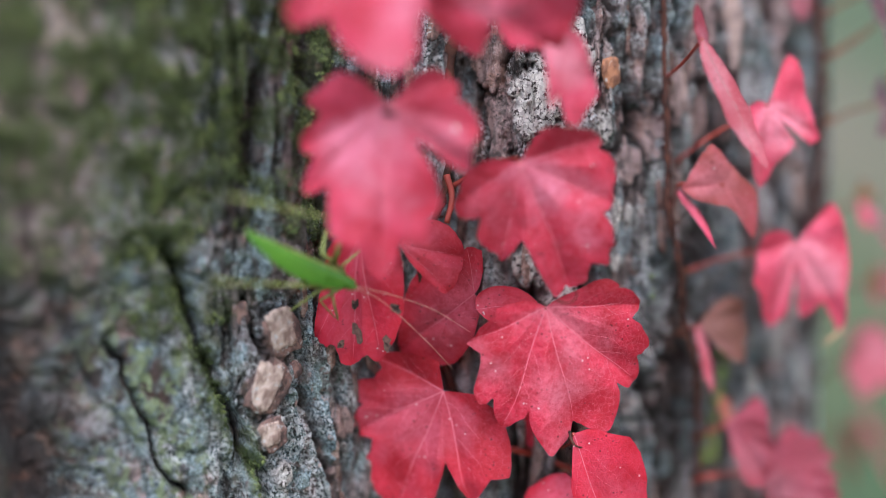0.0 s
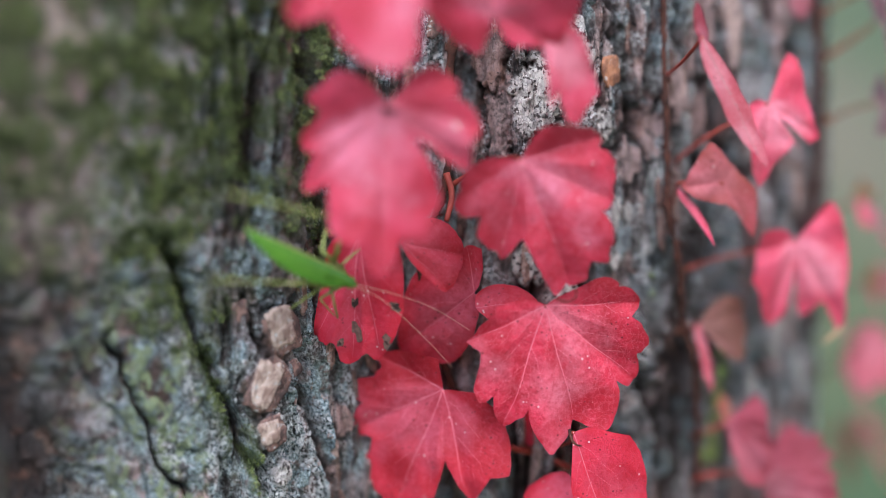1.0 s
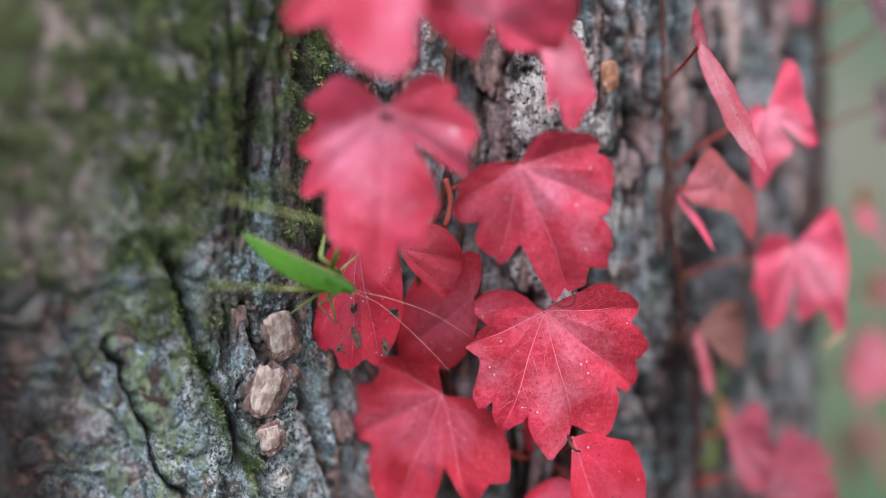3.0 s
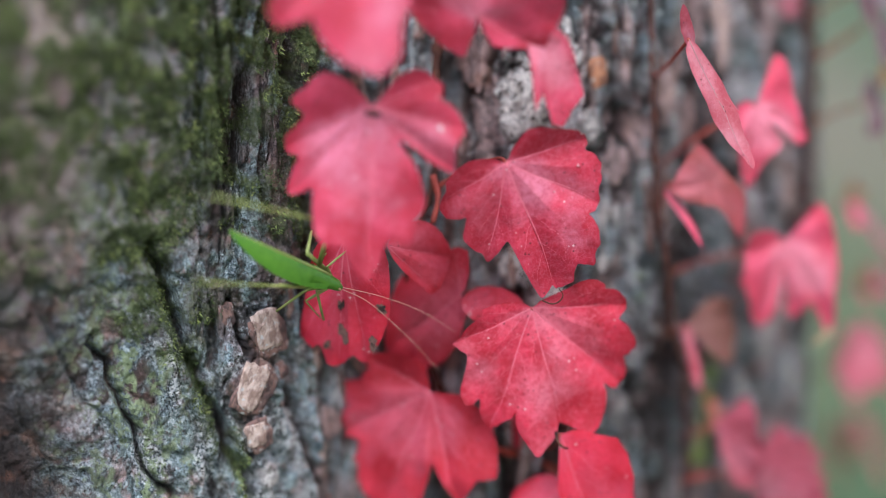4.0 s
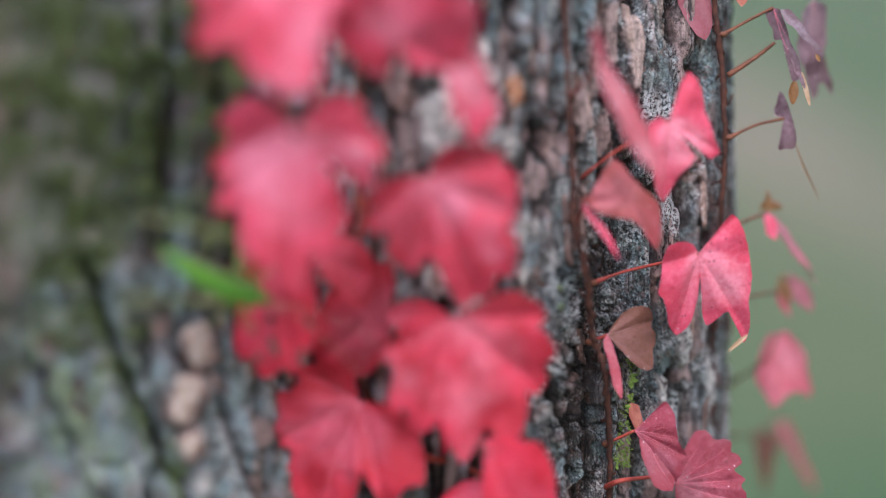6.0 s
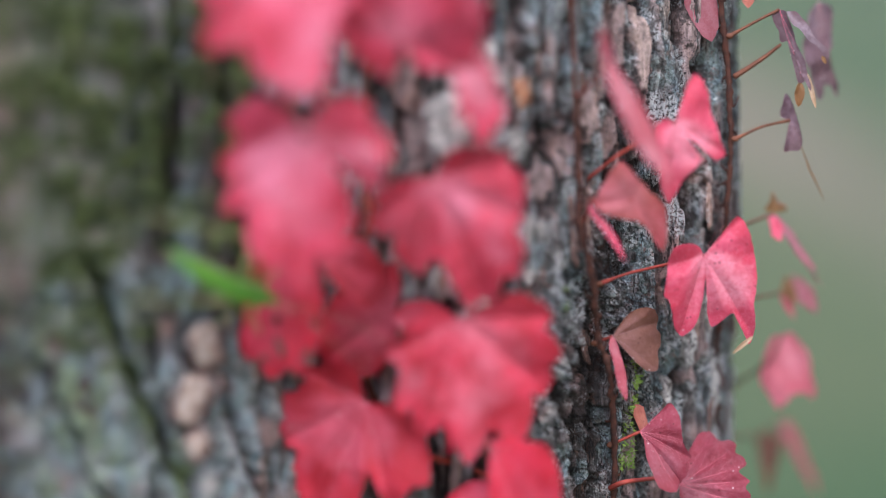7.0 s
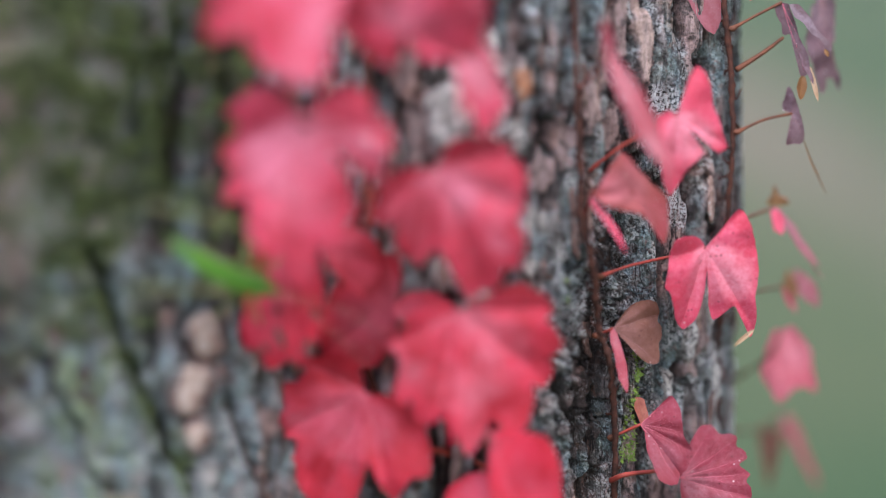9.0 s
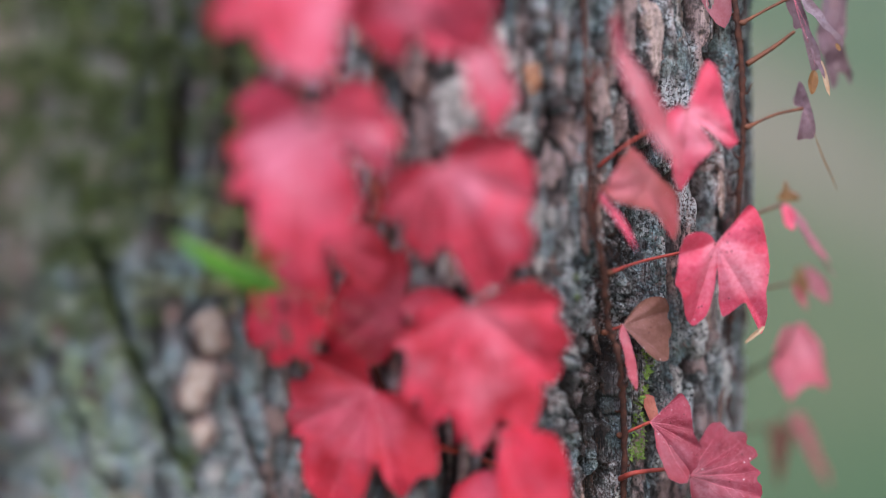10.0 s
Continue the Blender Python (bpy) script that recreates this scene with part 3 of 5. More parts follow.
CRACKS = [(((-24.0, 1.1400), (-22.0, 1.1200), (-20.3, 1.1025), (-18.4, 1.0802), (-16.8, 1.0480)), 0.0130, 0.014), (((-13.7, 1.0881), (-12.1, 1.0739), (-10.6, 1.0670), (-9.6, 1.0545), (-7.0, 1.0473)), 0.0010, 0.006), (SEAM, 0.0018, 0.008),
          (((6.3, 1.0951), (7.7, 1.0728), (8.7, 1.0646), (10.9, 1.0481), (11.9, 1.0371)), 0.0012, 0.007), (((0.6, 1.0952), (1.3, 1.0863), (3.2, 1.0785)), 0.001, 0.006),
          (((35.8, 1.1720), (35.7, 1.1492), (35.9, 1.1300)), 0.0010, 0.006), (((48.7, 1.1800), (49.3, 1.1552), (50.2, 1.1491)), 0.0016, 0.007), (((54.6, 1.1685), (54.1, 1.1468), (55.5, 1.1407)), 0.0016, 0.007),
          (((73.6, 1.1800), (73.8, 1.1671), (74.7, 1.1536)), 0.0018, 0.007), (((65.6, 1.1800), (65.7, 1.1558)), 0.0012, 0.007), (((56.7, 1.1610), (57.2, 1.1425), (57.6, 1.1297), (57.3, 1.1152)), 0.0018, 0.007),
          (((62.6, 1.1523), (64.0, 1.1414), (66.7, 1.1279), (70.2, 1.1171)), 0.0014, 0.007), (((75.4, 1.1258), (76.0, 1.1154)), 0.0014, 0.008), (((59.4, 1.0946), (60.4, 1.0761), (58.7, 1.0683), (58.3, 1.0482), (58.8, 1.0200)), 0.0016, 0.007),
          (((59.9, 1.0736), (60.8, 1.0585), (61.2, 1.0420), (61.2, 1.0200)), 0.0026, 0.006), (((54.6, 1.0900), (54.2, 1.0600), (53.6, 1.0300)), 0.0016, 0.007)]
PLATES = [((4.3, 1.0876), 0.0064, 0.0076, 0.3), ((2.6, 1.0738), 0.0060, 0.0096, 0.25), ((2.8, 1.0615), 0.0044, 0.0054, 0.3), ((59.5, 1.1443), 0.0035, 0.011, 0.75), ((68.1, 1.1586), 0.004, 0.014, 0.8), ((64.6, 1.1636), 0.003, 0.010, 0.65), ((67.7, 1.1633), 0.0035, 0.014, 0.85), ((61.6, 1.1593), 0.003, 0.012, 0.6),
          ((62.9, 1.1338), 0.003, 0.010, 0.6), ((54.6, 1.1352), 0.004, 0.010, 0.55), ((74.4, 1.1593), 0.0025, 0.016, 0.55), ((35.7, 1.1414), 0.007, 0.014, 0.52),
          ((34.4, 1.1549), 0.006, 0.008, 0.45), ((13.4, 1.0604), 0.003, 0.005, 0.7),
          ((50.8, 1.1265), 0.004, 0.008, 0.6), ((76.9, 1.1358), 0.003, 0.012, 0.5), ((75.7, 1.0720), 0.005, 0.016, 0.6), ((66.3, 1.0389), 0.003, 0.01, 0.5)]
PALE = [((74.6, 1.0726), 0.0035, 0.011), ((77.8, 1.0814), 0.003, 0.008), ((79.0, 1.0547), 0.004, 0.010), ((72.1, 1.0565), 0.002, 0.006), ((38.9, 1.1442), 0.0086, 0.0125), ((43.9, 1.1601), 0.0032, 0.0075), ((47.0, 1.1362), 0.0028, 0.006), ((48.3, 1.1138), 0.0026, 0.0055), ((44.2, 1.0913), 0.003, 0.003), ((4.1, 1.0491), 0.003, 0.003),
        ((40.6, 1.0913), 0.003, 0.003), ((44.6, 1.0901), 0.003, 0.003), ((39.0, 1.0976), 0.0018, 0.003), ((48.8, 1.1001), 0.0022, 0.003), ((50.8, 1.1124), 0.002, 0.004), ((45.0, 1.1549), 0.0018, 0.004), ((37.5, 1.1000), 0.0040, 0.0060), ((42.0, 1.0930), 0.0045, 0.0045), ((4.6, 1.0500), 0.0030, 0.0035)]


def spread(lo, hi, dense_lo, dense_hi, fine, coarse):
    out = list(np.arange(dense_lo, dense_hi, fine))
    a = dense_lo
    while a > lo:
        coarse_step = min(coarse, fine + 0.3 * (dense_lo - a) + fine)
        a -= coarse_step
        out.insert(0, max(a, lo))
    b = out[-1]
    while b < hi:
        b += min(coarse, 2 * fine + 0.3 * (b - dense_hi if b > dense_hi else 0))
        out.append(min(b, hi))
    return np.array(out)


def surface(deg, z, lift=0.0):
    """Points of the bark's surface."""
    h, masks = relief(deg, z)
    h = h + lift + 0.10 * np.exp(-z / 0.12) + 0.012 * (1 - step(-14, 6, deg)) * step(-80, -50, deg) * step(1.09, 1.17, z)
    d, x, y, nx, ny, _ = TABLE
    return np.stack([np.interp(deg, d, x) + np.interp(deg, d, nx) * h, np.interp(deg, d, y) + np.interp(deg, d, ny) * h, z], -1), masks


def outward(deg):
    return Vector((float(np.interp(deg, TABLE[0], TABLE[3])), float(np.interp(deg, TABLE[0], TABLE[4])), 0)).normalized()


def on_bark(deg, z, lift=0.0):
    p, _ = surface(np.array([deg], float), np.array([z], float), lift)
    return Vector(p[0]), outward(deg)


def trunk(tree):
    near = np.arange(along(-34), along(100), 0.00036)
    deg = np.concatenate([np.linspace(-180, -34.5, 60), np.interp(near, TABLE[5], TABLE[0]), np.linspace(100.5, 178, 40)])
    zs = spread(0.0, 5.0, 1.0, 1.19, 0.00038, 0.12)
    gd, gz = np.meshgrid(deg, zs)
    p, masks = surface(gd.ravel(), gz.ravel())
    # the trunk tapers upwards
    slim = 1 - 0.06 * np.clip(p[:, 2] - 1.5, 0, None)
    p[:, 0], p[:, 1] = AXIS[0] + (p[:, 0] - AXIS[0]) * slim, AXIS[1] + (p[:, 1] - AXIS[1]) * slim
    rows, cols = gd.shape
    i = np.arange(rows - 1)[:, None] * cols
    j, k = np.arange(cols)[None, :], (np.arange(cols)[None, :] + 1) % cols
    faces = np.stack([i + j, i + k, i + cols + k, i + cols + j], -1).reshape(-1, 4)
    me = bpy.data.meshes.new("trunk")
    me.vertices.add(len(p))
    me.vertices.foreach_set("co", p.astype(np.float32).ravel())
    me.loops.add(faces.size)
    me.loops.foreach_set("vertex_index", faces.astype(np.int32).ravel())
    me.polygons.add(len(faces))
    me.polygons.foreach_set("loop_start", np.arange(0, faces.size, 4, dtype=np.int32))
    me.update(calc_edges=True)
    me.polygons.foreach_set("use_smooth", np.ones(len(faces), bool))
    top = bmesh.new()
    top.from_mesh(me)
    top.verts.ensure_lookup_table()
    top.faces.new([top.verts[(rows - 1) * cols + c] for c in range(cols)])
    top.to_mesh(me)
    top.free()
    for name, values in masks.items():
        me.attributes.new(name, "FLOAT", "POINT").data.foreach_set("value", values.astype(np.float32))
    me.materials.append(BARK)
    ob = new("trunk", me)
    ob.parent = tree
    ob["label"] = "furrowed scaly pine bark with moss and grey lichen"
    return ob


def tufts(name, tree, count, material, seed, size, zone, label, all_over=False, clump=0.0):
    """Moss: many small pointed leaflets that stand out of the bark."""
    rng = np.random.RandomState(seed)
    deg, z = rng.uniform(zone[0], zone[1], count * 6), rng.uniform(zone[2], zone[3], count * 6)
    p, masks = surface(deg, z)
    if clump:
        masks["moss"] = masks["moss"] * step(clump, clump + 0.08, fbm(along(deg) * 170, z * 150, 43))
    keep = np.arange(count) if all_over else np.nonzero(masks["moss"] > rng.uniform(0.25, 0.9, len(deg)))[0][:count]
    verts, faces = [], []
    for q in keep:
        out = outward(deg[q]) + Vector((0, 0, 0.25))
        base = Vector(p[q]) - out * 0.0004
        for _ in range(3):
            d = (out + Vector(rng.uniform(-0.9, 0.9, 3))).normalized() * size * rng.uniform(0.5, 1.3)
            side = d.orthogonal().normalized() * size * 0.13
            mid = base + d * 0.55 + Vector((0, 0, -0.1 * size))
            n = len(verts)
            verts += [base, mid + side, base + d + Vector((0, 0, -0.25 * size)), mid - side]
            faces.append((n, n + 1, n + 2, n + 3))
    me = bpy.data.meshes.new(name)
    me.from_pydata(verts, [], faces)
    me.materials.append(material)
    ob = new(name, me)
    ob.parent = tree
    tagged(ob, label, kind="stuff")


def flake_mesh(name, w, h, thick, seed, material):
    """A bark scale: a thin uneven plate with a ragged rim and a second, smaller layer. Its back lies below z = 0, its length along y."""
    rng = random.Random(seed)
    bm = bmesh.new()
    n = 20
    ragged = [0.85 + 0.3 * noise.noise((math.cos(2 * math.pi * k / n) * 1.3 + seed, math.sin(2 * math.pi * k / n) * 1.3, seed * 0.7)) + rng.uniform(-0.07, 0.07) for k in range(n)]
    for layer, (shrink, z0, z1) in enumerate(((1.0, -1.5 * thick, thick * 0.6), (0.66, thick * 0.3, thick))):
        off = (rng.uniform(-0.12, 0.12) * w, rng.uniform(-0.12, 0.12) * h) if layer else (0, 0)
        rings = []
        for f, z in ((1.04, z0), (1.0, z1 * 0.6), (0.86, z1), (0.5, z1 * 1.1)):
            ring = []
            for k in range(n):
                a = 2 * math.pi * k / n
                r = ragged[(k + 5 * layer) % n] * f * shrink
                cx, cy = math.cos(a), math.sin(a)
                x = math.copysign(abs(cx) ** 0.6, cx) * r * w / 2 + off[0]
                y = math.copysign(abs(cy) ** 0.6, cy) * r * h / 2 + off[1]
                ring.append(bm.verts.new((x, y, z - x * x * 4 + 0.35 * thick * noise.noise((x * 400, y * 250, seed)))))
            rings.append(ring)
        for a, b in zip(rings, rings[1:]):
            for k in range(n):
                bm.faces.new((a[k], a[(k + 1) % n], b[(k + 1) % n], b[k])).smooth = True
        bm.faces.new(rings[-1]).smooth = True
    me = bpy.data.meshes.new(name)
    bm.to_mesh(me)
    bm.free()
    me.materials.append(material)
    return me


def set_flake(me, tree, deg, z, tilt=0.0, scale=1.0, lift=0.0006, lean=0.0):
    p, out = on_bark(deg, z, lift)
    right = Vector((0, 0, 1)).cross(out)
    m = Matrix((right, Vector((0, 0, 1)), out)).transposed().to_4x4()
    ob = new("bark_scale", me)
    ob.parent = tree
    ob.matrix_basis = Matrix.Translation(p) @ m @ pose(0, 0, 0, lean, 0, tilt) @ Matrix.Scale(scale, 4)
    return ob


pine = tagged(empty("pine_tree"), "old pine trunk with flaky mossy bark", "tree")
trunk(pine)
tufts("moss", pine, 26000, MOSS, 5, 0.0013, (-30, 18, 0.99, 1.22), "soft dark green cushion moss")
tufts("fresh_moss", pine, 9000, MOSS_PALE, 6, 0.0014, (-30, 15, 0.99, 1.22), "pale yellowish green moss tips", clump=0.5)
for k, ((d, q), n) in enumerate((((67.1, 1.0672), 160), ((66.1, 1.0517), 130), ((65.2, 1.0428), 160), ((54.9, 1.0912), 70), ((66.3, 1.0592), 70))):
    tufts("fresh_moss", pine, n, MOSS_FRESH, 20 + k, 0.0015, (d - 1.2, d + 1.2, q - 0.005, q + 0.005), "bright green moss tuft beside the ivy stem", True)


# ---- ivy leaves ----
def leaf(vine, base, tip, facing, profile, material, label, fold=0.0, cup=0.0, bend=0.0, wave=0.05, seed=0, vein=None, veins=True, stalk=None, quilt=0.06, whole=False, ribs=None):
    """A lobed ivy leaf from its stalk's end to its tip. profile: (degrees from the midrib, reach in leaf lengths) round the outline.
    ribs: where its main veins end; without them they run to the longest lobes.
    fold: how far the halves rise from the midrib; cup: how far the rim turns back; bend: how far the tip drops."""
    base, tip = Vector(base), Vector(tip)
    ey = tip - base
    size = ey.length
    ey.normalize()
    n = Vector(facing)
    n = (n - ey * n.dot(ey)).normalized()
    ex = ey.cross(n)
    rng = np.random.RandomState(seed + 40)
    key = sorted(profile) if ribs is None else profile
    # close the outline at the stalk
    a, r = [key[0][0] - 6] + [k[0] for k in key] + [key[-1][0] + 6], [0.02] + [k[1] for k in key] + [0.02]
    if whole:
        a, r = [k[0] for k in key] + [key[0][0] + 360], [k[1] for k in key] + [key[0][1]]
    # round teeth: a curve through the corners of the outline
    ends = [Vector((q * math.sin(radians(d)), q * math.cos(radians(d)), 0)) for d, q in zip(a, r)]
    curve = spline(ends, 5) if ribs is not None else [ends[i].lerp(ends[i + 1], k / 5) * (1 + 0.0012 * abs(a[i + 1] - a[i]) * math.sin(math.pi * k / 5)) for i in range(len(a) - 1) for k in range(5)] + [ends[-1]]
    rad = np.array([p.length for p in curve])
    turn = np.degrees(np.arctan2([p.x for p in curve], [p.y for p in curve]))
    near_by = np.interp(np.linspace(0, len(a) - 1, len(curve)), np.arange(len(a)), a)
    ang = np.radians(turn + 360 * np.round((near_by - turn) / 360))
    jag = np.interp(np.linspace(0, 1, len(rad)), np.linspace(0, 1, 130), rng.uniform(-0.012, 0.008, 130))
    rad = np.maximum(rad + jag * np.minimum(1, rad * 2), 0.004)
    tips = [i for i in range(1, len(a) - 1) if r[i] > r[i - 1] and r[i] >= r[i + 1] and r[i] > 0.42]
    lines = []
    for i in sorted(tips, key=lambda i: -r[i]):
        if all(abs(a[i] - math.degrees(v)) > 34 for v, _ in lines) and len(lines) < 5:
            lines.append((math.radians(a[i]), r[i]))
    if ribs is not None:
        lines = [(radians(d), q) for d, q in ribs]

    def shape(x, y):
        d, th = np.hypot(x, y), np.arctan2(x, y)
        z = fold * np.abs(x) + cup * d * d + bend * y * np.abs(y)
        off = np.full(np.shape(x), 1.0)
        for va, vr in lines:
            off = np.minimum(off, np.where(np.cos(th - va) > 0, np.abs(d * np.sin(th - va)), d))
        z = z + quilt * np.sin(np.minimum(1.0, off / 0.2) * 1.5708) * np.minimum(1, d * 3) + 0.05 * d * np.sin(4 * th + 2.1 * seed)
        return z + wave * np.minimum(1, d * 1.6) * (fbm(x * 3.1 + seed * 3.7 + 40, y * 3.1 + seed * 1.3 + 40, seed % 9, 3) - 0.5) * 2

    def place(x, y, lift=0.0):
        z = shape(np.asarray(x, float), np.asarray(y, float)) + lift
        return [base + (ex * float(px) + ey * float(py) + n * float(pz)) * size for px, py, pz in zip(np.atleast_1d(x), np.atleast_1d(y), np.atleast_1d(z))]

    rings = 14
    fr = np.linspace(1 / rings, 1, rings)
    gx, gy = np.outer(fr, rad * np.sin(ang)), np.outer(fr, rad * np.cos(ang))
    pts = place(np.concatenate([[0.0], gx.ravel()]), np.concatenate([[0.0], gy.ravel()]))
    flat = [(0.0, 0.0)] + list(zip(gx.ravel(), gy.ravel()))
    cols = len(ang)
    faces = [(0, 1 + k + 1, 1 + k) for k in range(cols - 1)]
    for i in range(rings - 1):
        o = 1 + i * cols
        faces += [(o + k, o + k + 1, o + cols + k + 1, o + cols + k) for k in range(cols - 1)]
    me = bpy.data.meshes.new("leaf")
    me.from_pydata(pts, [], faces)
    uv = me.uv_layers.new(name="UVMap")
    for loop in me.loops:
        u = flat[loop.vertex_index]
        uv.data[loop.index].uv = (u[0] * size / 0.04 + seed * 1.7, u[1] * size / 0.04 + seed * 0.9)
    for f in me.polygons:
        f.use_smooth = True
    reach = np.concatenate([[0.0], np.repeat(fr, cols)]).astype(np.float32)
    me.attributes.new("rim", "FLOAT", "POINT").data.foreach_set("value", reach)
    # basal lobes, which get less of the painted sheen
    back = step(62.0, 112.0, np.abs(np.degrees(ang))) if len(lines) > 2 else np.zeros(cols)
    me.attributes.new("hind", "FLOAT", "POINT").data.foreach_set("value", np.concatenate([[0.0], np.outer(np.minimum(1, fr * 2.5), back).ravel()]).astype(np.float32))
    me.materials.append(material)
    ob = new("leaf", me)
    ob.parent = vine
    ob.matrix_parent_inverse = where_is(vine).inverted()
    ob["label"] = label
    vein = vein or VEIN
    if veins and lines:
        side_rng = random.Random(seed)
        order = np.argsort(ang)
        for va, vr in lines:
            bm = bmesh.new()
            u = np.linspace(0.0, 0.97, 18) * vr
            wob = va + 0.025 * np.sin(np.linspace(0, 5, 18) + seed + va)
            tube(bm, place(u * np.sin(wob), u * np.cos(wob), 0.0005), [0.0042 * size, 0.0030 * size, 0.0008 * size], 6)
            # side veins bend towards the tip and fade before the rim
            for k in range(1, 4):
                for sgn in (-1, 1):
                    s0 = vr * (0.25 * k - 0.08 + 0.05 * sgn + side_rng.uniform(-0.03, 0.03))
                    v = np.linspace(0, 1, 12)
                    th = va + sgn * (radians(50) - 0.55 * v + 0.06 * np.sin(9 * v + k))
                    reach = vr * (0.62 - 0.09 * k) * side_rng.uniform(0.85, 1.15)
                    bx, by = s0 * math.sin(va) + reach * v * np.sin(th), s0 * math.cos(va) + reach * v * np.cos(th)
                    lim = np.interp(np.arctan2(bx, by), ang[order], rad[order])
                    ok = np.hypot(bx, by) < lim * 0.93
                    for ov, _ in lines:
                        if abs(ov - va) > 0.05:
                            ok &= np.sign(np.sin(np.arctan2(bx, by) - ov)) == np.sign(math.sin(va - ov))
                    stop = len(ok) if ok.all() else int(np.argmin(ok))
                    if stop > 4:
                        tube(bm, place(bx[:stop], by[:stop], 0.0003), [0.0013 * size, 0.0004 * size], 4)
            part("vein", bm, vein, ob)
    if stalk:
        bm = bmesh.new()
        line = spline([base] + ([Vector(q) for q in stalk if (Vector(q) - base).length > 0.0065] or [Vector(stalk[-1])]), 6)
        tube(bm, line, [0.0005] + [0.00045] * 4 + [0.0008], 8)
        part("petiole", bm, STALK if vine is edge_vine else STALK_RED, ob)
        bm = bmesh.new()
        bmesh.ops.create_icosphere(bm, subdivisions=2, radius=0.0011, matrix=Matrix.Translation(Vector(stalk[-1])) @ pose(0, 0, 0, 20 * (seed % 5), 0, 30) @ Matrix.Diagonal((1.25, 0.9, 0.85, 1)))
        part("node", bm, STALK, ob, "swollen reddish node at the foot of the stalk")
    return ob


def slender(width):
    """The outline of a narrow leaf or lobe: width in leaf lengths."""
    half = []
    for u, w in ((0.06, 0.5), (0.2, 0.8), (0.4, 1.0), (0.6, 0.95), (0.8, 0.7), (0.92, 0.4)):
        half.append((math.degrees(math.atan2(w * width / 2, u)), math.hypot(u, w * width / 2)))
    return [(-d, q) for d, q in half] + [(0, 1.0)] + half


def stem(vine, points, radii, seed):
    """A woody climbing stem with nodes and short clinging rootlets."""
    rng = random.Random(seed)
    line = spline(points, 14)
    line = [p + Vector((rng.uniform(-1, 1), rng.uniform(-1, 1), 0)) * 0.0003 for p in line]
    bm = bmesh.new()
    bumps = [r * rng.uniform(0.85, 1.2) * (1.35 if i % 9 == 4 else 1) for i, r in enumerate(np.interp(np.linspace(0, 1, len(line)), np.linspace(0, 1, len(radii)), radii))]
    tube(bm, line, bumps, 10)
    ob = part("stem", bm, STEM, vine)
    for i in range(3, len(line) - 3, 5):
        bm = bmesh.new()
        p, side = line[i], rng.choice((-1, 1))
        tube(bm, spline([p, p + Vector((side * 0.0015, 0.0015, -0.001)), p + Vector((side * rng.uniform(0.001, 0.004), 0.006, rng.uniform(-0.004, 0.002)))], 5), [0.0005, 0.0002], 6)
        part("rootlet", bm, STEM, ob)


front_vine = tagged(empty("ivy_vine", (0.0023, 0.5367, 1.1411)), "climbing ivy shoot with overlapping red lobed leaves", "ivy")
side_vine = tagged(empty("ivy_vine", (0.0615, 0.5712, 1.1223)), "woody ivy stem with folded pink leaves on red stalks", "ivy")
edge_vine = tagged(empty("ivy_vine", (0.1097, 0.6057, 1.1498)), "ivy stem on the trunk's edge with withered purple leaves", "ivy")

stem(front_vine, [(0.0081, 0.5367, 1.1816), (0.0023, 0.5348, 1.1559), (0.0009, 0.5367, 1.1234), (-0.0058, 0.5367, 1.0995), (0.0024, 0.5416, 1.0679), (0.0146, 0.5436, 1.0502), (0.0227, 0.5515, 1.0207)], [0.0011, 0.0009, 0.0010], 1)
stem(side_vine, [(0.0570, 0.5568, 1.1964), (0.0580, 0.5549, 1.1738), (0.0591, 0.5539, 1.1479), (0.0601, 0.5539, 1.1246), (0.0608, 0.5519, 1.1124), (0.0642, 0.5539, 1.0962), (0.0661, 0.5594, 1.0807), (0.0696, 0.5613, 1.0689), (0.0717, 0.5663, 1.0478), (0.0714, 0.5682, 1.0236)], [0.0008, 0.0008, 0.0009, 0.0008], 2)
stem(edge_vine, [(0.1031, 0.5938, 1.1979), (0.1051, 0.5938, 1.1721), (0.1077, 0.5948, 1.1507), (0.1088, 0.5948, 1.1292), (0.1082, 0.5958, 1.1156), (0.1074, 0.6007, 1.0875), (0.1069, 0.6057, 1.0603), (0.1081, 0.6086, 1.0111)], [0.0009, 0.0008, 0.0008], 3)

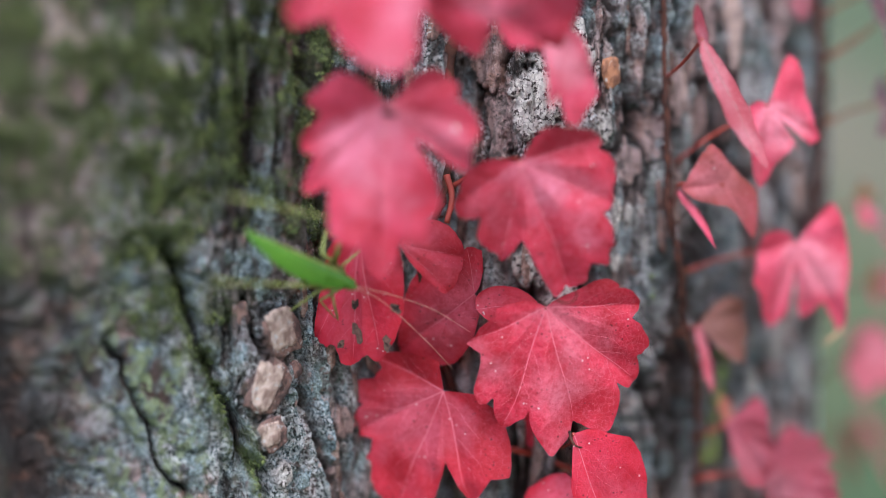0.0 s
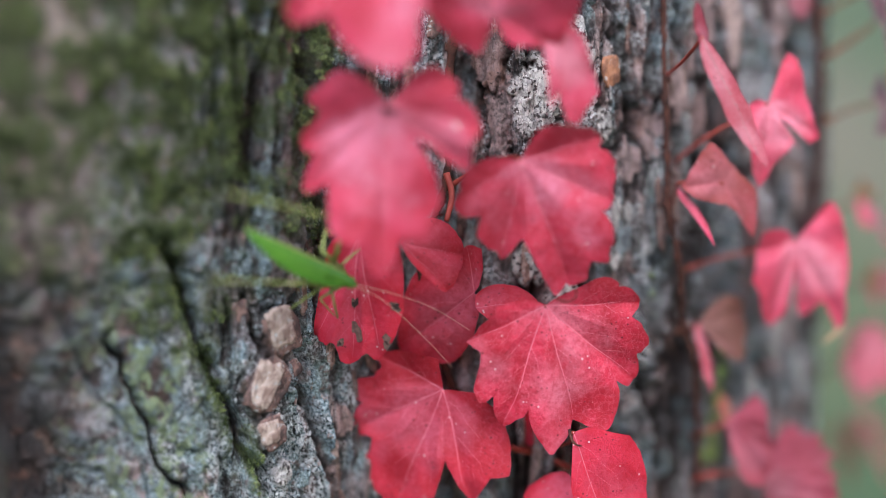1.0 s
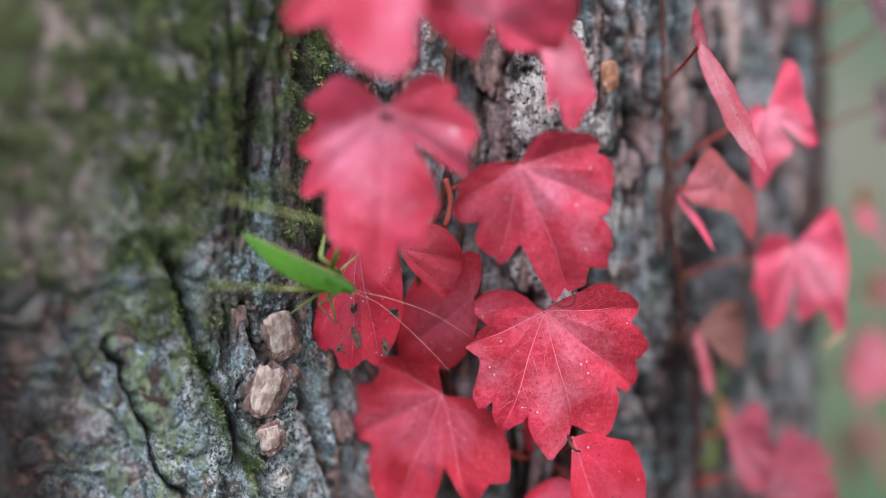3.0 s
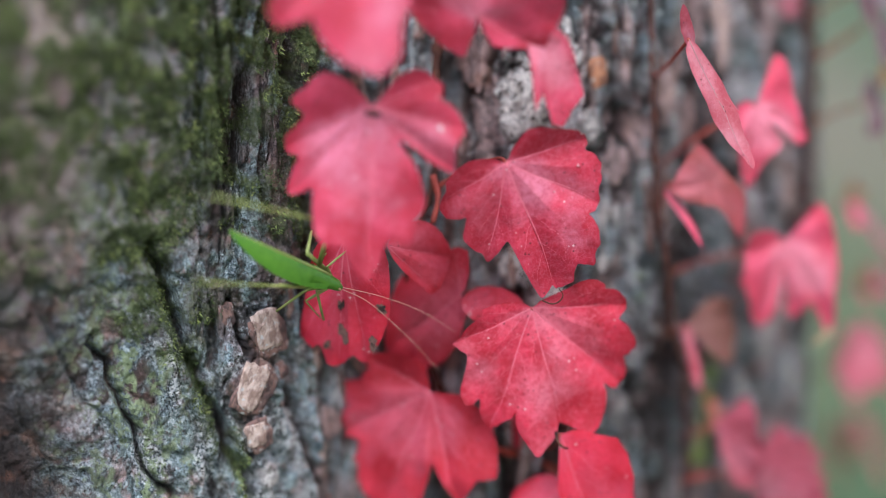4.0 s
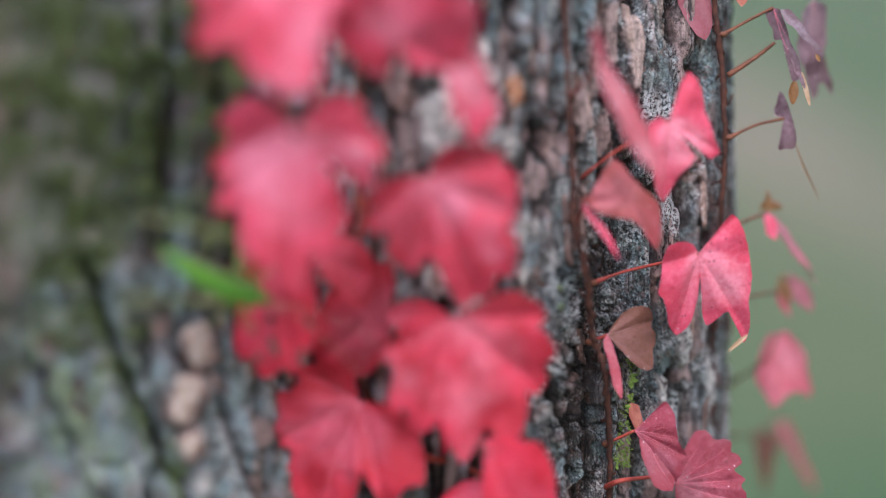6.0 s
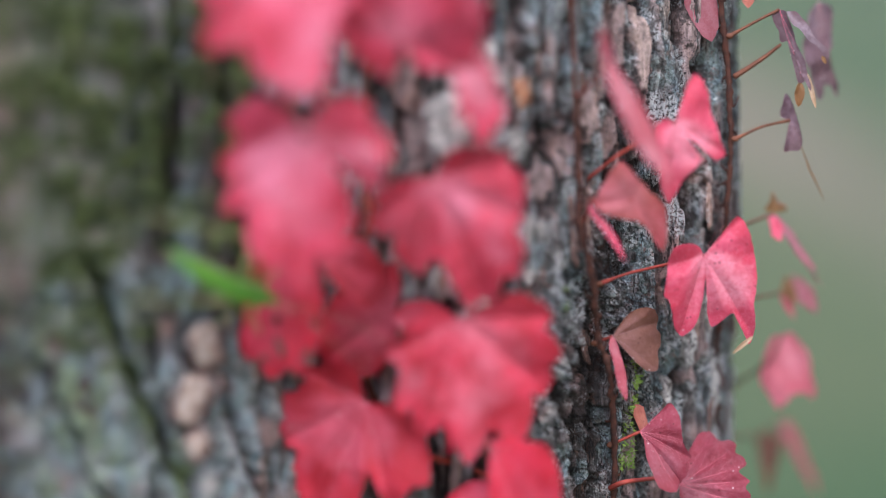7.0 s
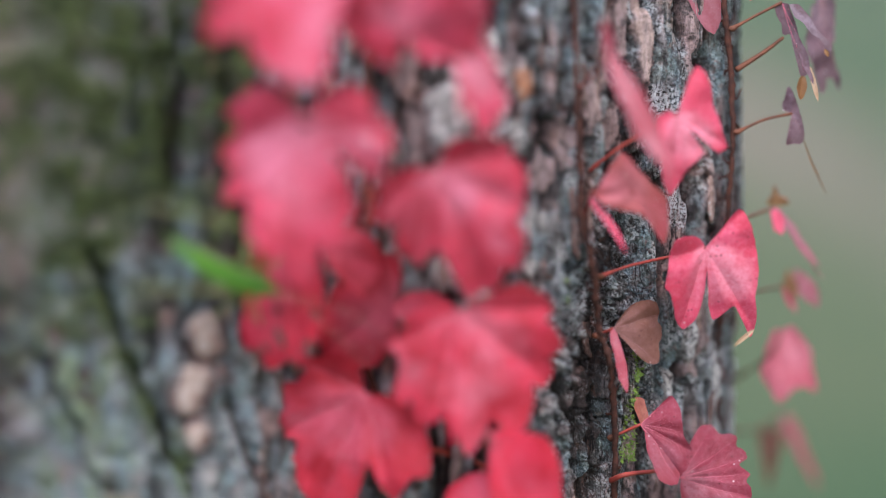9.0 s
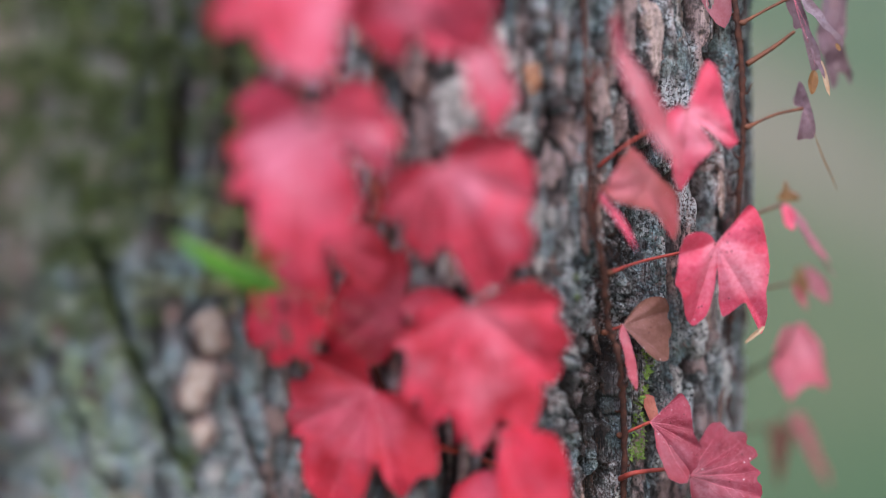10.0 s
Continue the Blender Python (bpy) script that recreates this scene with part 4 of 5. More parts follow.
leaf(front_vine, (0.0262, 0.5190, 1.0934), (0.0273, 0.5190, 1.0548), (0.1200, -0.9240, 0.5183), [(-128, 0.07), (-120, 0.17), (-117, 0.27), (-117, 0.35), (-114, 0.43), (-110, 0.48), (-105, 0.51), (-102, 0.51), (-100, 0.56), (-95, 0.61), (-90, 0.64), (-85, 0.64), (-81, 0.61), (-79, 0.6), (-77, 0.65), (-73, 0.71), (-69, 0.76), (-65, 0.77), (-61, 0.76), (-59, 0.73), (-56, 0.78), (-51, 0.83), (-48, 0.84), (-44, 0.83), (-42, 0.78), (-41, 0.74), (-39, 0.79), (-36, 0.84), (-32, 0.9), (-28, 0.94), (-24, 0.95), (-21, 0.91), (-18, 0.87), (-14, 0.83), (-12, 0.81), (-10, 0.86), (-8, 0.9), (-4, 0.95), (0, 1.0), (3, 0.94), (7, 0.85), (10, 0.77), (11, 0.71), (13, 0.77), (16, 0.81), (19, 0.86), (22, 0.85), (27, 0.79), (31, 0.71), (33, 0.76), (37, 0.78), (41, 0.75), (44, 0.69), (48, 0.62), (52, 0.57), (57, 0.53), (62, 0.55), (67, 0.57), (70, 0.51), (76, 0.45), (82, 0.38), (84, 0.35), (91, 0.34), (96, 0.29), (102, 0.22), (111, 0.14), (120, 0.06)], RED, "crimson red ivy leaf with pale veins and small specks", -0.10, -0.05, 0.0, 0.03, 1, stalk=[(0.0261, 0.5151, 1.0934), (0.0211, 0.5219, 1.0927), (0.0143, 0.5367, 1.0752), (0.0100, 0.5446, 1.0562)], ribs=[(-12, 0.8), (20, 0.85), (-47, 0.82), (-88, 0.53), (67, 0.54)])
leaf(front_vine, (0.0191, 0.5091, 1.1319), (0.0284, 0.5131, 1.0967), (-0.1000, -0.9327, 0.4691), [(-141, 0.04), (-141, 0.12), (-137, 0.21), (-133, 0.28), (-126, 0.32), (-116, 0.37), (-108, 0.43), (-102, 0.49), (-97, 0.54), (-91, 0.57), (-86, 0.57), (-83, 0.54), (-80, 0.59), (-75, 0.64), (-70, 0.66), (-64, 0.66), (-60, 0.66), (-54, 0.69), (-49, 0.71), (-45, 0.7), (-43, 0.67), (-41, 0.74), (-38, 0.8), (-34, 0.85), (-29, 0.88), (-26, 0.94), (-23, 0.92), (-20, 0.88), (-17, 0.91), (-14, 0.97), (-10, 0.98), (-7, 0.98), (-5, 0.95), (0, 1.0), (2, 0.91), (4, 0.81), (7, 0.7), (10, 0.61), (13, 0.55), (17, 0.61), (21, 0.68), (24, 0.72), (28, 0.67), (34, 0.64), (41, 0.61), (45, 0.58), (48, 0.51), (51, 0.47), (55, 0.51), (61, 0.55), (66, 0.56), (72, 0.53), (76, 0.48), (79, 0.44), (85, 0.43), (92, 0.37), (100, 0.31), (108, 0.24), (114, 0.17), (120, 0.08), (121, 0.03)], DUSKY_RED, "red ivy leaf with a dusky bloom", -0.12, -0.03, 0.0, 0.035, 2, stalk=[(0.0196, 0.5091, 1.1318), (0.0171, 0.5170, 1.1319), (0.0096, 0.5318, 1.1271), (0.0024, 0.5367, 1.1219)], ribs=[(-7, 0.96), (24, 0.7), (-50, 0.7), (-90, 0.57), (71, 0.51)])
rosy = leaf(front_vine, (-0.0131, 0.4930, 1.1475), (-0.0143, 0.4870, 1.1064), (-0.0500, -0.9153, 0.5676), [(-120, 0.04), (-138, 0.11), (-140, 0.22), (-134, 0.31), (-126, 0.36), (-115, 0.4), (-106, 0.42), (-98, 0.4), (-94, 0.43), (-87, 0.49), (-80, 0.53), (-74, 0.55), (-66, 0.53), (-59, 0.57), (-52, 0.6), (-51, 0.57), (-48, 0.45), (-46, 0.32), (-40, 0.25), (-38, 0.32), (-38, 0.41), (-35, 0.51), (-31, 0.61), (-26, 0.67), (-21, 0.71), (-19, 0.78), (-16, 0.82), (-12, 0.78), (-7, 0.8), (-4, 0.88), (-1, 0.97), (0, 1.0), (3, 0.96), (6, 0.89), (9, 0.83), (13, 0.81), (17, 0.84), (21, 0.81), (26, 0.74), (30, 0.66), (36, 0.59), (38, 0.63), (42, 0.69), (46, 0.67), (50, 0.6), (55, 0.52), (60, 0.56), (65, 0.57), (70, 0.54), (75, 0.45), (81, 0.4), (86, 0.42), (92, 0.46), (97, 0.45), (106, 0.39), (116, 0.37), (126, 0.32), (132, 0.24), (137, 0.17), (136, 0.09)], ROSY, "large rosy red ivy leaf with grazed base", -0.10, -0.05, -0.02, 0.04, 3, stalk=[(-0.0127, 0.4963, 1.1459), (-0.0095, 0.5042, 1.1461), (-0.0020, 0.5219, 1.1384), (0.0016, 0.5367, 1.1293)], ribs=[(0, 0.97), (43, 0.67), (-53, 0.58), (64, 0.53), (-78, 0.53), (-116, 0.38)])
leaf(front_vine, (-0.0186, 0.4806, 1.1887), (-0.0101, 0.4727, 1.1565), (0.0000, -0.9153, 0.5676), [(-121, 0.27), (-90, 0.47), (-61, 0.59), (-36, 0.59), (-18, 0.72), (-9, 0.91), (0, 1.0), (14, 0.89), (26, 0.74), (36, 0.61), (50, 0.78), (59, 0.73), (65, 0.54), (93, 0.58), (118, 0.47), (149, 0.27)], ROSY, "rosy red ivy leaf hanging over the others", -0.10, -0.05, 0.0, 0.04, 4, stalk=[(-0.0186, 0.4806, 1.1887), (-0.0086, 0.5023, 1.1908), (0.0066, 0.5367, 1.1788)])
leaf(front_vine, (0.0119, 0.4963, 1.1684), (0.0132, 0.4875, 1.1975), (0.0000, -0.9327, 0.4691), [(-170, 0.14), (-165, 0.34), (-148, 0.34), (-113, 0.4), (-99, 0.47), (-82, 0.59), (-65, 0.68), (-39, 0.79), (-21, 0.76), (0, 1.0), (23, 0.81), (44, 0.79), (68, 0.7), (87, 0.66), (105, 0.58), (119, 0.6), (128, 0.4), (149, 0.26), (157, 0.12)], ROSY, "rosy red ivy leaf with a deep notch at its stalk", -0.12, -0.08, 0.0, 0.04, 5, stalk=[(0.0119, 0.4963, 1.1684), (0.0114, 0.5023, 1.1660), (0.0081, 0.5318, 1.1619)])
leaf(front_vine, (0.0272, 0.5003, 1.1641), (0.0327, 0.5042, 1.1414), (0.2000, -0.9501, 0.3706), [(-120, 0.15), (-60, 0.3), (-28, 0.65), (-22, 0.82), (-8, 0.88), (0, 1.0), (8, 0.92), (20, 0.78), (14, 0.6), (40, 0.3), (110, 0.15)], PINK, "narrow rosy ivy leaf", -0.15, 0.0, 0.0, 0.03, 6, veins=False)
gnawed = leaf(front_vine, (-0.0212, 0.5190, 1.1114), (-0.0238, 0.5239, 1.0772), (-0.1500, -0.9501, 0.3706), [(-106, 0.14), (-88, 0.27), (-72, 0.35), (-44, 0.52), (-35, 0.64), (-27, 0.76), (-19, 0.87), (-13, 0.97), (-10, 0.94), (-8, 0.9), (-4, 0.95), (0, 1.0), (4, 0.99), (6, 0.92), (9, 0.85), (13, 0.9), (19, 0.91), (22, 0.81), (26, 0.66), (33, 0.48), (47, 0.33), (71, 0.21), (96, 0.09)], BRIGHT, "bright red ivy leaf with gnawed brown spots", -0.10, -0.04, 0.0, 0.03, 7, ribs=[(0, 0.98), (-13, 0.95), (19, 0.89)])
leaf(front_vine, (-0.0106, 0.5190, 1.1095), (0.0024, 0.5219, 1.0966), (0.2000, -0.9501, 0.3706), [(-95, 0.14), (-88, 0.34), (-81, 0.52), (-72, 0.68), (-60, 0.81), (-48, 0.91), (-35, 0.99), (-25, 1.0), (-16, 0.97), (-5, 1.0), (3, 0.96), (6, 0.79), (12, 0.51), (21, 0.24)], CRIMSON, "small dark red ivy leaf", -0.2, -0.08, 0.0, 0.03, 8, ribs=[(0, 0.97), (-31, 0.98)])
leaf(front_vine, (0.0082, 0.5298, 1.0948), (-0.0073, 0.5367, 1.0752), (0.1000, -0.9327, 0.4691), [(-23, 0.79), (-9, 0.95), (0, 1.0), (11, 1.07), (23, 0.92), (49, 0.74), (64, 0.65), (65, 0.46), (86, 0.31), (128, 0.48), (149, 0.45), (161, 0.27), (177, 0.08), (-72, 0.15), (-38, 0.5)], CRIMSON, "dull red ivy leaf in the shade of the others", -0.12, -0.06, 0.0, 0.04, 9)
leaf(front_vine, (0.0085, 0.5279, 1.0910), (0.0243, 0.5269, 1.0928), (0.1000, -0.8980, 0.6661), [(-86, 0.2), (-69, 0.35), (-52, 0.51), (-35, 0.66), (-19, 0.82), (-5, 0.96), (0, 1.0), (7, 0.81), (19, 0.56), (46, 0.35)], CRIMSON, "small red ivy leaf turned on edge", -0.15, -0.05, 0.0, 0.03, 10, ribs=[(-1, 0.97)])
leaf(front_vine, (0.0001, 0.5298, 1.0689), (-0.0141, 0.5328, 1.0323), (-0.0500, -0.9240, 0.5183), [(-111, 0.22), (-95, 0.39), (-85, 0.47), (-72, 0.6), (-61, 0.72), (-52, 0.66), (-36, 0.79), (-31, 0.64), (-25, 0.48), (-18, 0.72), (-10, 0.91), (0, 1.0), (8, 0.89), (15, 0.85), (20, 0.9), (25, 0.81), (27, 0.68), (32, 0.61), (41, 0.74), (50, 0.7), (56, 0.57), (64, 0.66), (72, 0.59), (76, 0.49), (84, 0.45), (91, 0.55), (105, 0.41), (151, 0.21)], CRIMSON, "wine red ivy leaf with deep lobes", -0.08, -0.06, 0.0, 0.05, 11)
leaf(front_vine, (0.0336, 0.5200, 1.0600), (0.0444, 0.5219, 1.0303), (-0.1500, -0.9501, 0.3706), [(-88, 0.15), (-70, 0.32), (-66, 0.47), (-50, 0.6), (-34, 0.76), (-19, 0.96), (0, 1.0), (15, 0.8), (22, 0.45)], BRIGHT, "bright red ivy leaf folded along its midrib", -0.22, -0.02, 0.0, 0.03, 12, stalk=[(0.0336, 0.5200, 1.0600), (0.0322, 0.5318, 1.0535), (0.0222, 0.5416, 1.0492)])
leaf(front_vine, (0.0343, 0.5288, 1.0451), (0.0211, 0.5318, 1.0357), (0.0000, -0.8980, 0.6661), [(-75, 0.49), (-35, 0.83), (0, 1.0), (21, 0.8), (42, 0.43), (70, 0.18)], BRIGHT, "small bright red ivy leaf", -0.15, -0.05, 0.0, 0.03, 13, veins=False)
leaf(front_vine, (0.0264, 0.5367, 1.0591), (0.0221, 0.5397, 1.0513), (0.0000, -0.9501, 0.3706), [(-90, 0.5), (-30, 0.8), (0, 1), (40, 0.8), (100, 0.5)], BRIGHT, "tiny red ivy leaf", -0.1, 0, 0, 0.02, 14, veins=False)

# stalks of further leaves, tied to the front shoot
for k, line in enumerate(([(0.0182, 0.5367, 1.0513), (0.0267, 0.5416, 1.0476), (0.0345, 0.5436, 1.0439)], [(0.0009, 0.5318, 1.1256), (0.0023, 0.5298, 1.1200), (0.0009, 0.5269, 1.1139)], [(-0.0126, 0.5416, 1.0741), (-0.0081, 0.5416, 1.0802), (-0.0021, 0.5397, 1.0868)])):
    bm = bmesh.new()
    tube(bm, spline(line, 6), [0.0009, 0.0007], 8)
    part("petiole", bm, STALK_RED, front_vine)

# folded leaves of the side stem
leaf(side_vine, (0.0652, 0.5249, 1.1609), (0.0800, 0.5219, 1.1275), (0.5000, -0.9414, 0.4199), slender(0.23), DUSKY, "narrow dusky pink ivy leaf folded shut and frayed at the tip", -0.25, 0.04, 0.05, 0.05, 15, quilt=0.05, vein=VEIN_DULL, stalk=[(0.0655, 0.5249, 1.1598), (0.0618, 0.5416, 1.1531), (0.0583, 0.5633, 1.1462)])
leaf(side_vine, (0.0662, 0.5249, 1.1584), (0.0629, 0.5279, 1.1690), (0.6000, -0.9674, 0.2721), slender(0.36), ROSE, "curled lobe of a rose ivy leaf", -0.3, 0.2, -0.1, 0.05, 16, veins=False)
leaf(side_vine, (0.0871, 0.5564, 1.1411), (0.0929, 0.5564, 1.1228), (0.2000, -0.9674, 0.2721), [(-141, 0.42), (-141, 0.64), (-136, 0.79), (-123, 0.76), (-83, 0.61), (-51, 0.79), (-43, 0.99), (-31, 0.88), (-20, 0.95), (-19, 0.68), (-22, 0.26), (5, 0.81), (19, 1.2), (29, 0.98), (43, 0.61), (104, 0.29), (134, 0.16)], PINK, "pink ivy leaf with two spread lobes", -0.12, -0.10, 0, 0.05, 17, stalk=[(0.0820, 0.5594, 1.1404), (0.0730, 0.5613, 1.1323), (0.0621, 0.5653, 1.1234)])
leaf(side_vine, (0.0749, 0.5495, 1.1204), (0.0842, 0.5525, 1.1055), (-0.1000, -0.8980, 0.6661), [(122, 0.7), (134, 0.62), (158, 0.57), (180, 0.64), (-167, 0.68), (-159, 0.56), (-137, 0.35), (-81, 0.3), (-46, 0.56), (-17, 0.78), (1, 1.02), (4, 0.76), (8, 0.48), (31, 0.31), (74, 0.35), (103, 0.54)], RUSSET, "dusky rose ivy leaf with a russet rim", -0.08, -0.08, 0, 0.03, 18, whole=True, stalk=[(0.0636, 0.5495, 1.1207), (0.0628, 0.5564, 1.1168), (0.0616, 0.5613, 1.1118)])
leaf(side_vine, (0.0629, 0.5495, 1.1193), (0.0718, 0.5416, 1.1039), (0.8000, -0.5388, 0.3996), [(-60, 0.10), (-25, 0.3), (-8, 0.65), (0, 1.0), (8, 0.6), (25, 0.25), (60, 0.1)], PINK, "thin pink lobe of an ivy leaf seen on edge", -0.3, 0, 0, 0.02, 19, veins=False)
leaf(side_vine, (0.0972, 0.5672, 1.1018), (0.1005, 0.5672, 1.0803), (0.1000, -0.9588, 0.3214), [(-103, 0.07), (-119, 0.2), (-128, 0.37), (-132, 0.54), (-131, 0.67), (-119, 0.68), (-98, 0.65), (-75, 0.69), (-53, 0.8), (-36, 0.95), (-30, 1.12), (-24, 1.31), (-19, 1.4), (-21, 1.2), (-23, 1.01), (-20, 0.91), (-14, 0.9), (-7, 0.94), (0, 1.0), (3, 0.78), (2, 0.51), (3, 0.32), (7, 0.43), (11, 0.73), (16, 0.98), (22, 1.12), (26, 1.1), (33, 1.0), (43, 0.83), (50, 0.77), (58, 0.76), (69, 0.62), (89, 0.5), (110, 0.46), (124, 0.38), (138, 0.27), (154, 0.15)], PINK, "pink heart-shaped ivy leaf split along its midrib with a torn lobe", 0.10, -0.10, 0, 0.04, 20, stalk=[(0.0969, 0.5672, 1.1011), (0.0877, 0.5741, 1.0981), (0.0758, 0.5692, 1.0964), (0.0670, 0.5653, 1.0941)], ribs=[(25, 1.07), (1, 0.94), (-23, 0.88), (84, 0.49), (-126, 0.62)])
leaf(side_vine, (0.0707, 0.5643, 1.0790), (0.0850, 0.5663, 1.0686), (-0.2000, -0.9153, 0.5676), [(-87, 0.19), (-83, 0.42), (-76, 0.64), (-68, 0.83), (-60, 0.94), (-50, 0.95), (-42, 0.88), (-34, 0.95), (-24, 0.94), (-17, 0.89), (-8, 0.95), (0, 1.0), (8, 0.86), (13, 0.65), (13, 0.44), (12, 0.22)], BROWN, "brownish ivy leaf with a green-brown sheen", -0.12, -0.18, 0, 0.04, 21, vein=VEIN_DULL, whole=True, stalk=[(0.0706, 0.5633, 1.0796), (0.0675, 0.5643, 1.0780), (0.0657, 0.5653, 1.0768)], ribs=[(0, 0.95), (-48, 0.93), (-76, 0.58)])
leaf(side_vine, (0.0706, 0.5633, 1.0792), (0.0737, 0.5594, 1.0608), (0.7000, -0.7531, 0.3359), [(-50, 0.10), (-14, 0.4), (-8, 0.7), (0, 1.0), (9, 0.75), (10, 0.5), (30, 0.2), (60, 0.08)], DUSKY, "thin pink lobe of a brownish ivy leaf", -0.3, 0, 0, 0.03, 22, veins=False)
leaf(side_vine, (0.0789, 0.5663, 1.0502), (0.0899, 0.5613, 1.0356), (-0.3500, -0.9588, 0.3214), [(-80, 0.14), (-91, 0.27), (-96, 0.41), (-98, 0.57), (-96, 0.65), (-82, 0.66), (-66, 0.65), (-40, 0.69), (-28, 0.87), (-19, 0.84), (-15, 0.96), (-5, 0.98), (0, 0.99), (4, 0.87), (5, 0.56), (7, 0.25)], WINE, "old-rose ivy leaf half folded with pale veins", -0.05, 0.0, 0, 0.04, 23, stalk=[(0.0808, 0.5663, 1.0498), (0.0758, 0.5672, 1.0479), (0.0707, 0.5682, 1.0459)], ribs=[(0, 0.98), (-27, 0.85), (-45, 0.67), (-94, 0.62)])
leaf(side_vine, (0.0808, 0.5663, 1.0498), (0.0889, 0.5613, 1.0355), (0.4500, -0.9327, 0.4691), [(-3, 0.99), (2, 1.1), (12, 1.07), (20, 0.94), (25, 0.68), (35, 0.43), (48, 0.18)], ROSE, "pale underside of a folded old-rose ivy leaf", -0.06, 0.0, 0, 0.03, 43)
leaf(side_vine, (0.0920, 0.5771, 1.0310), (0.1115, 0.5741, 1.0381), (-0.1000, -0.9240, 0.5183), [(-62, 0.17), (-60, 0.38), (-56, 0.57), (-53, 0.77), (-48, 0.86), (-42, 0.89), (-32, 0.85), (-26, 0.95), (-20, 0.99), (-14, 0.92), (-7, 0.98), (0, 0.99), (5, 0.87), (14, 0.99), (20, 0.95), (27, 1.03), (35, 1.02), (47, 0.89), (69, 0.72), (89, 0.53), (100, 0.29)], WINE, "broad old-rose ivy leaf with scalloped rim", -0.08, -0.05, 0, 0.05, 24, ribs=[(-43, 0.87), (-19, 0.96), (0, 0.98), (14, 0.98), (33, 1.03)])
leaf(side_vine, (0.0813, 0.5722, 1.0479), (0.0789, 0.5761, 1.0560), (0.4000, -0.9674, 0.2721), [(-50, 0.2), (-20, 0.7), (-8, 0.95), (0, 1.0), (14, 0.9), (25, 0.5), (60, 0.15)], SALMON, "small salmon-pink ivy leaf", -0.15, 0, 0, 0.03, 25, veins=False)
for line in ([(0.0850, 0.5741, 1.0341), (0.0745, 0.5633, 1.0361), (0.0706, 0.5672, 1.0332)],):
    bm = bmesh.new()
    tube(bm, spline(line, 6), [0.0006, 0.0009], 8)
    part("petiole", bm, STALK_RED, side_vine)

leaf(side_vine, (0.1116, 0.5672, 1.0778), (0.1054, 0.5653, 1.0731), (0.2000, -0.8980, 0.6661), slender(0.16), DRY, "dry straw-coloured shred of a torn leaf", 0.3, 0, 0, 0.05, 42, veins=False)

# withered leaves of the edge stem
leaf(edge_vine, (0.1229, 0.5968, 1.1701), (0.1293, 0.5948, 1.1485), (-0.3500, -0.9327, 0.4691), [(-57, 0.09), (-32, 0.15), (-16, 0.35), (-10, 0.52), (-10, 0.73), (-7, 0.93), (-3, 1.0), (0, 1.0), (2, 0.97), (0, 0.81), (-4, 0.68), (-6, 0.55), (-1, 0.44), (14, 0.42), (17, 0.29), (33, 0.2), (81, 0.11)], PURPLE, "withered lavender ivy leaf folded and hanging", -0.04, 0.05, 0.0, 0.06, 26, quilt=0.03, stalk=[(0.1212, 0.5958, 1.1697), (0.1152, 0.5968, 1.1662), (0.1079, 0.5938, 1.1626)], ribs=[(-1, 0.98), (-7, 0.53)])
leaf(edge_vine, (0.1245, 0.5938, 1.1696), (0.1360, 0.5929, 1.1552), (0.3500, -0.8806, 0.7645), [(-53, 0.19), (-24, 0.35), (-10, 0.56), (-6, 0.76), (-6, 0.91), (-3, 0.99), (0, 1.0), (0, 0.94), (-1, 0.82), (2, 0.65), (9, 0.5), (11, 0.35), (29, 0.21)], LAVENDER, "ridge of a withered lavender leaf with a curled brown tip", 0.12, 0.0, 0.0, 0.05, 46, veins=False, quilt=0.03, ribs=[])
leaf(edge_vine, (0.1351, 0.5929, 1.1565), (0.1360, 0.5919, 1.1540), (-0.2000, -0.9153, 0.5676), slender(0.45), OCHRE, "curled brown tip of a withered leaf", 0.2, 0.2, 0.2, 0.05, 47, veins=False)
leaf(edge_vine, (0.1395, 0.6224, 1.1711), (0.1390, 0.6204, 1.1407), (0.2000, -0.9501, 0.3706), [(-74, 0.13), (-57, 0.2), (-30, 0.34), (-21, 0.46), (-12, 0.57), (-14, 0.69), (-14, 0.89), (-13, 0.99), (-10, 0.88), (-5, 0.84), (-3, 0.94), (0, 1.0), (3, 0.92), (7, 0.74), (13, 0.64), (21, 0.5), (24, 0.41), (31, 0.26), (40, 0.15)], PURPLE, "withered purple-brown ivy leaf hanging down", -0.15, 0.08, 0, 0.12, 27, vein=VEIN_DULL, ribs=[(0, 0.99), (-12, 0.96), (-28, 0.36)])
leaf(edge_vine, (0.1275, 0.5968, 1.1605), (0.1307, 0.5948, 1.1455), (0.5000, -0.9501, 0.3706), slender(0.13), PURPLE, "narrow withered strip of a lavender leaf", -0.3, 0.1, 0.05, 0.05, 28, veins=False, quilt=0.02)
leaf(edge_vine, (0.1292, 0.5945, 1.1486), (0.1275, 0.5925, 1.1412), (0.2000, -0.8806, 0.7645), slender(0.38), OCHRE, "dry straw-brown curled leaf tip", 0.25, 0.15, 0.2, 0.08, 29, veins=False)
leaf(edge_vine, (0.1312, 0.5948, 1.1513), (0.1338, 0.5928, 1.1410), (-0.4000, -0.9327, 0.4691), slender(0.14), DRY, "dry straw-brown curled leaf tip", 0.2, 0.1, 0.1, 0.08, 30, veins=False)
for line in ([(0.1236, 0.5968, 1.1598), (0.1179, 0.5968, 1.1555), (0.1093, 0.5938, 1.1505)],):
    bm = bmesh.new()
    tube(bm, spline(line, 6), [0.0005, 0.0009], 8)
    part("petiole", bm, STALK, edge_vine)
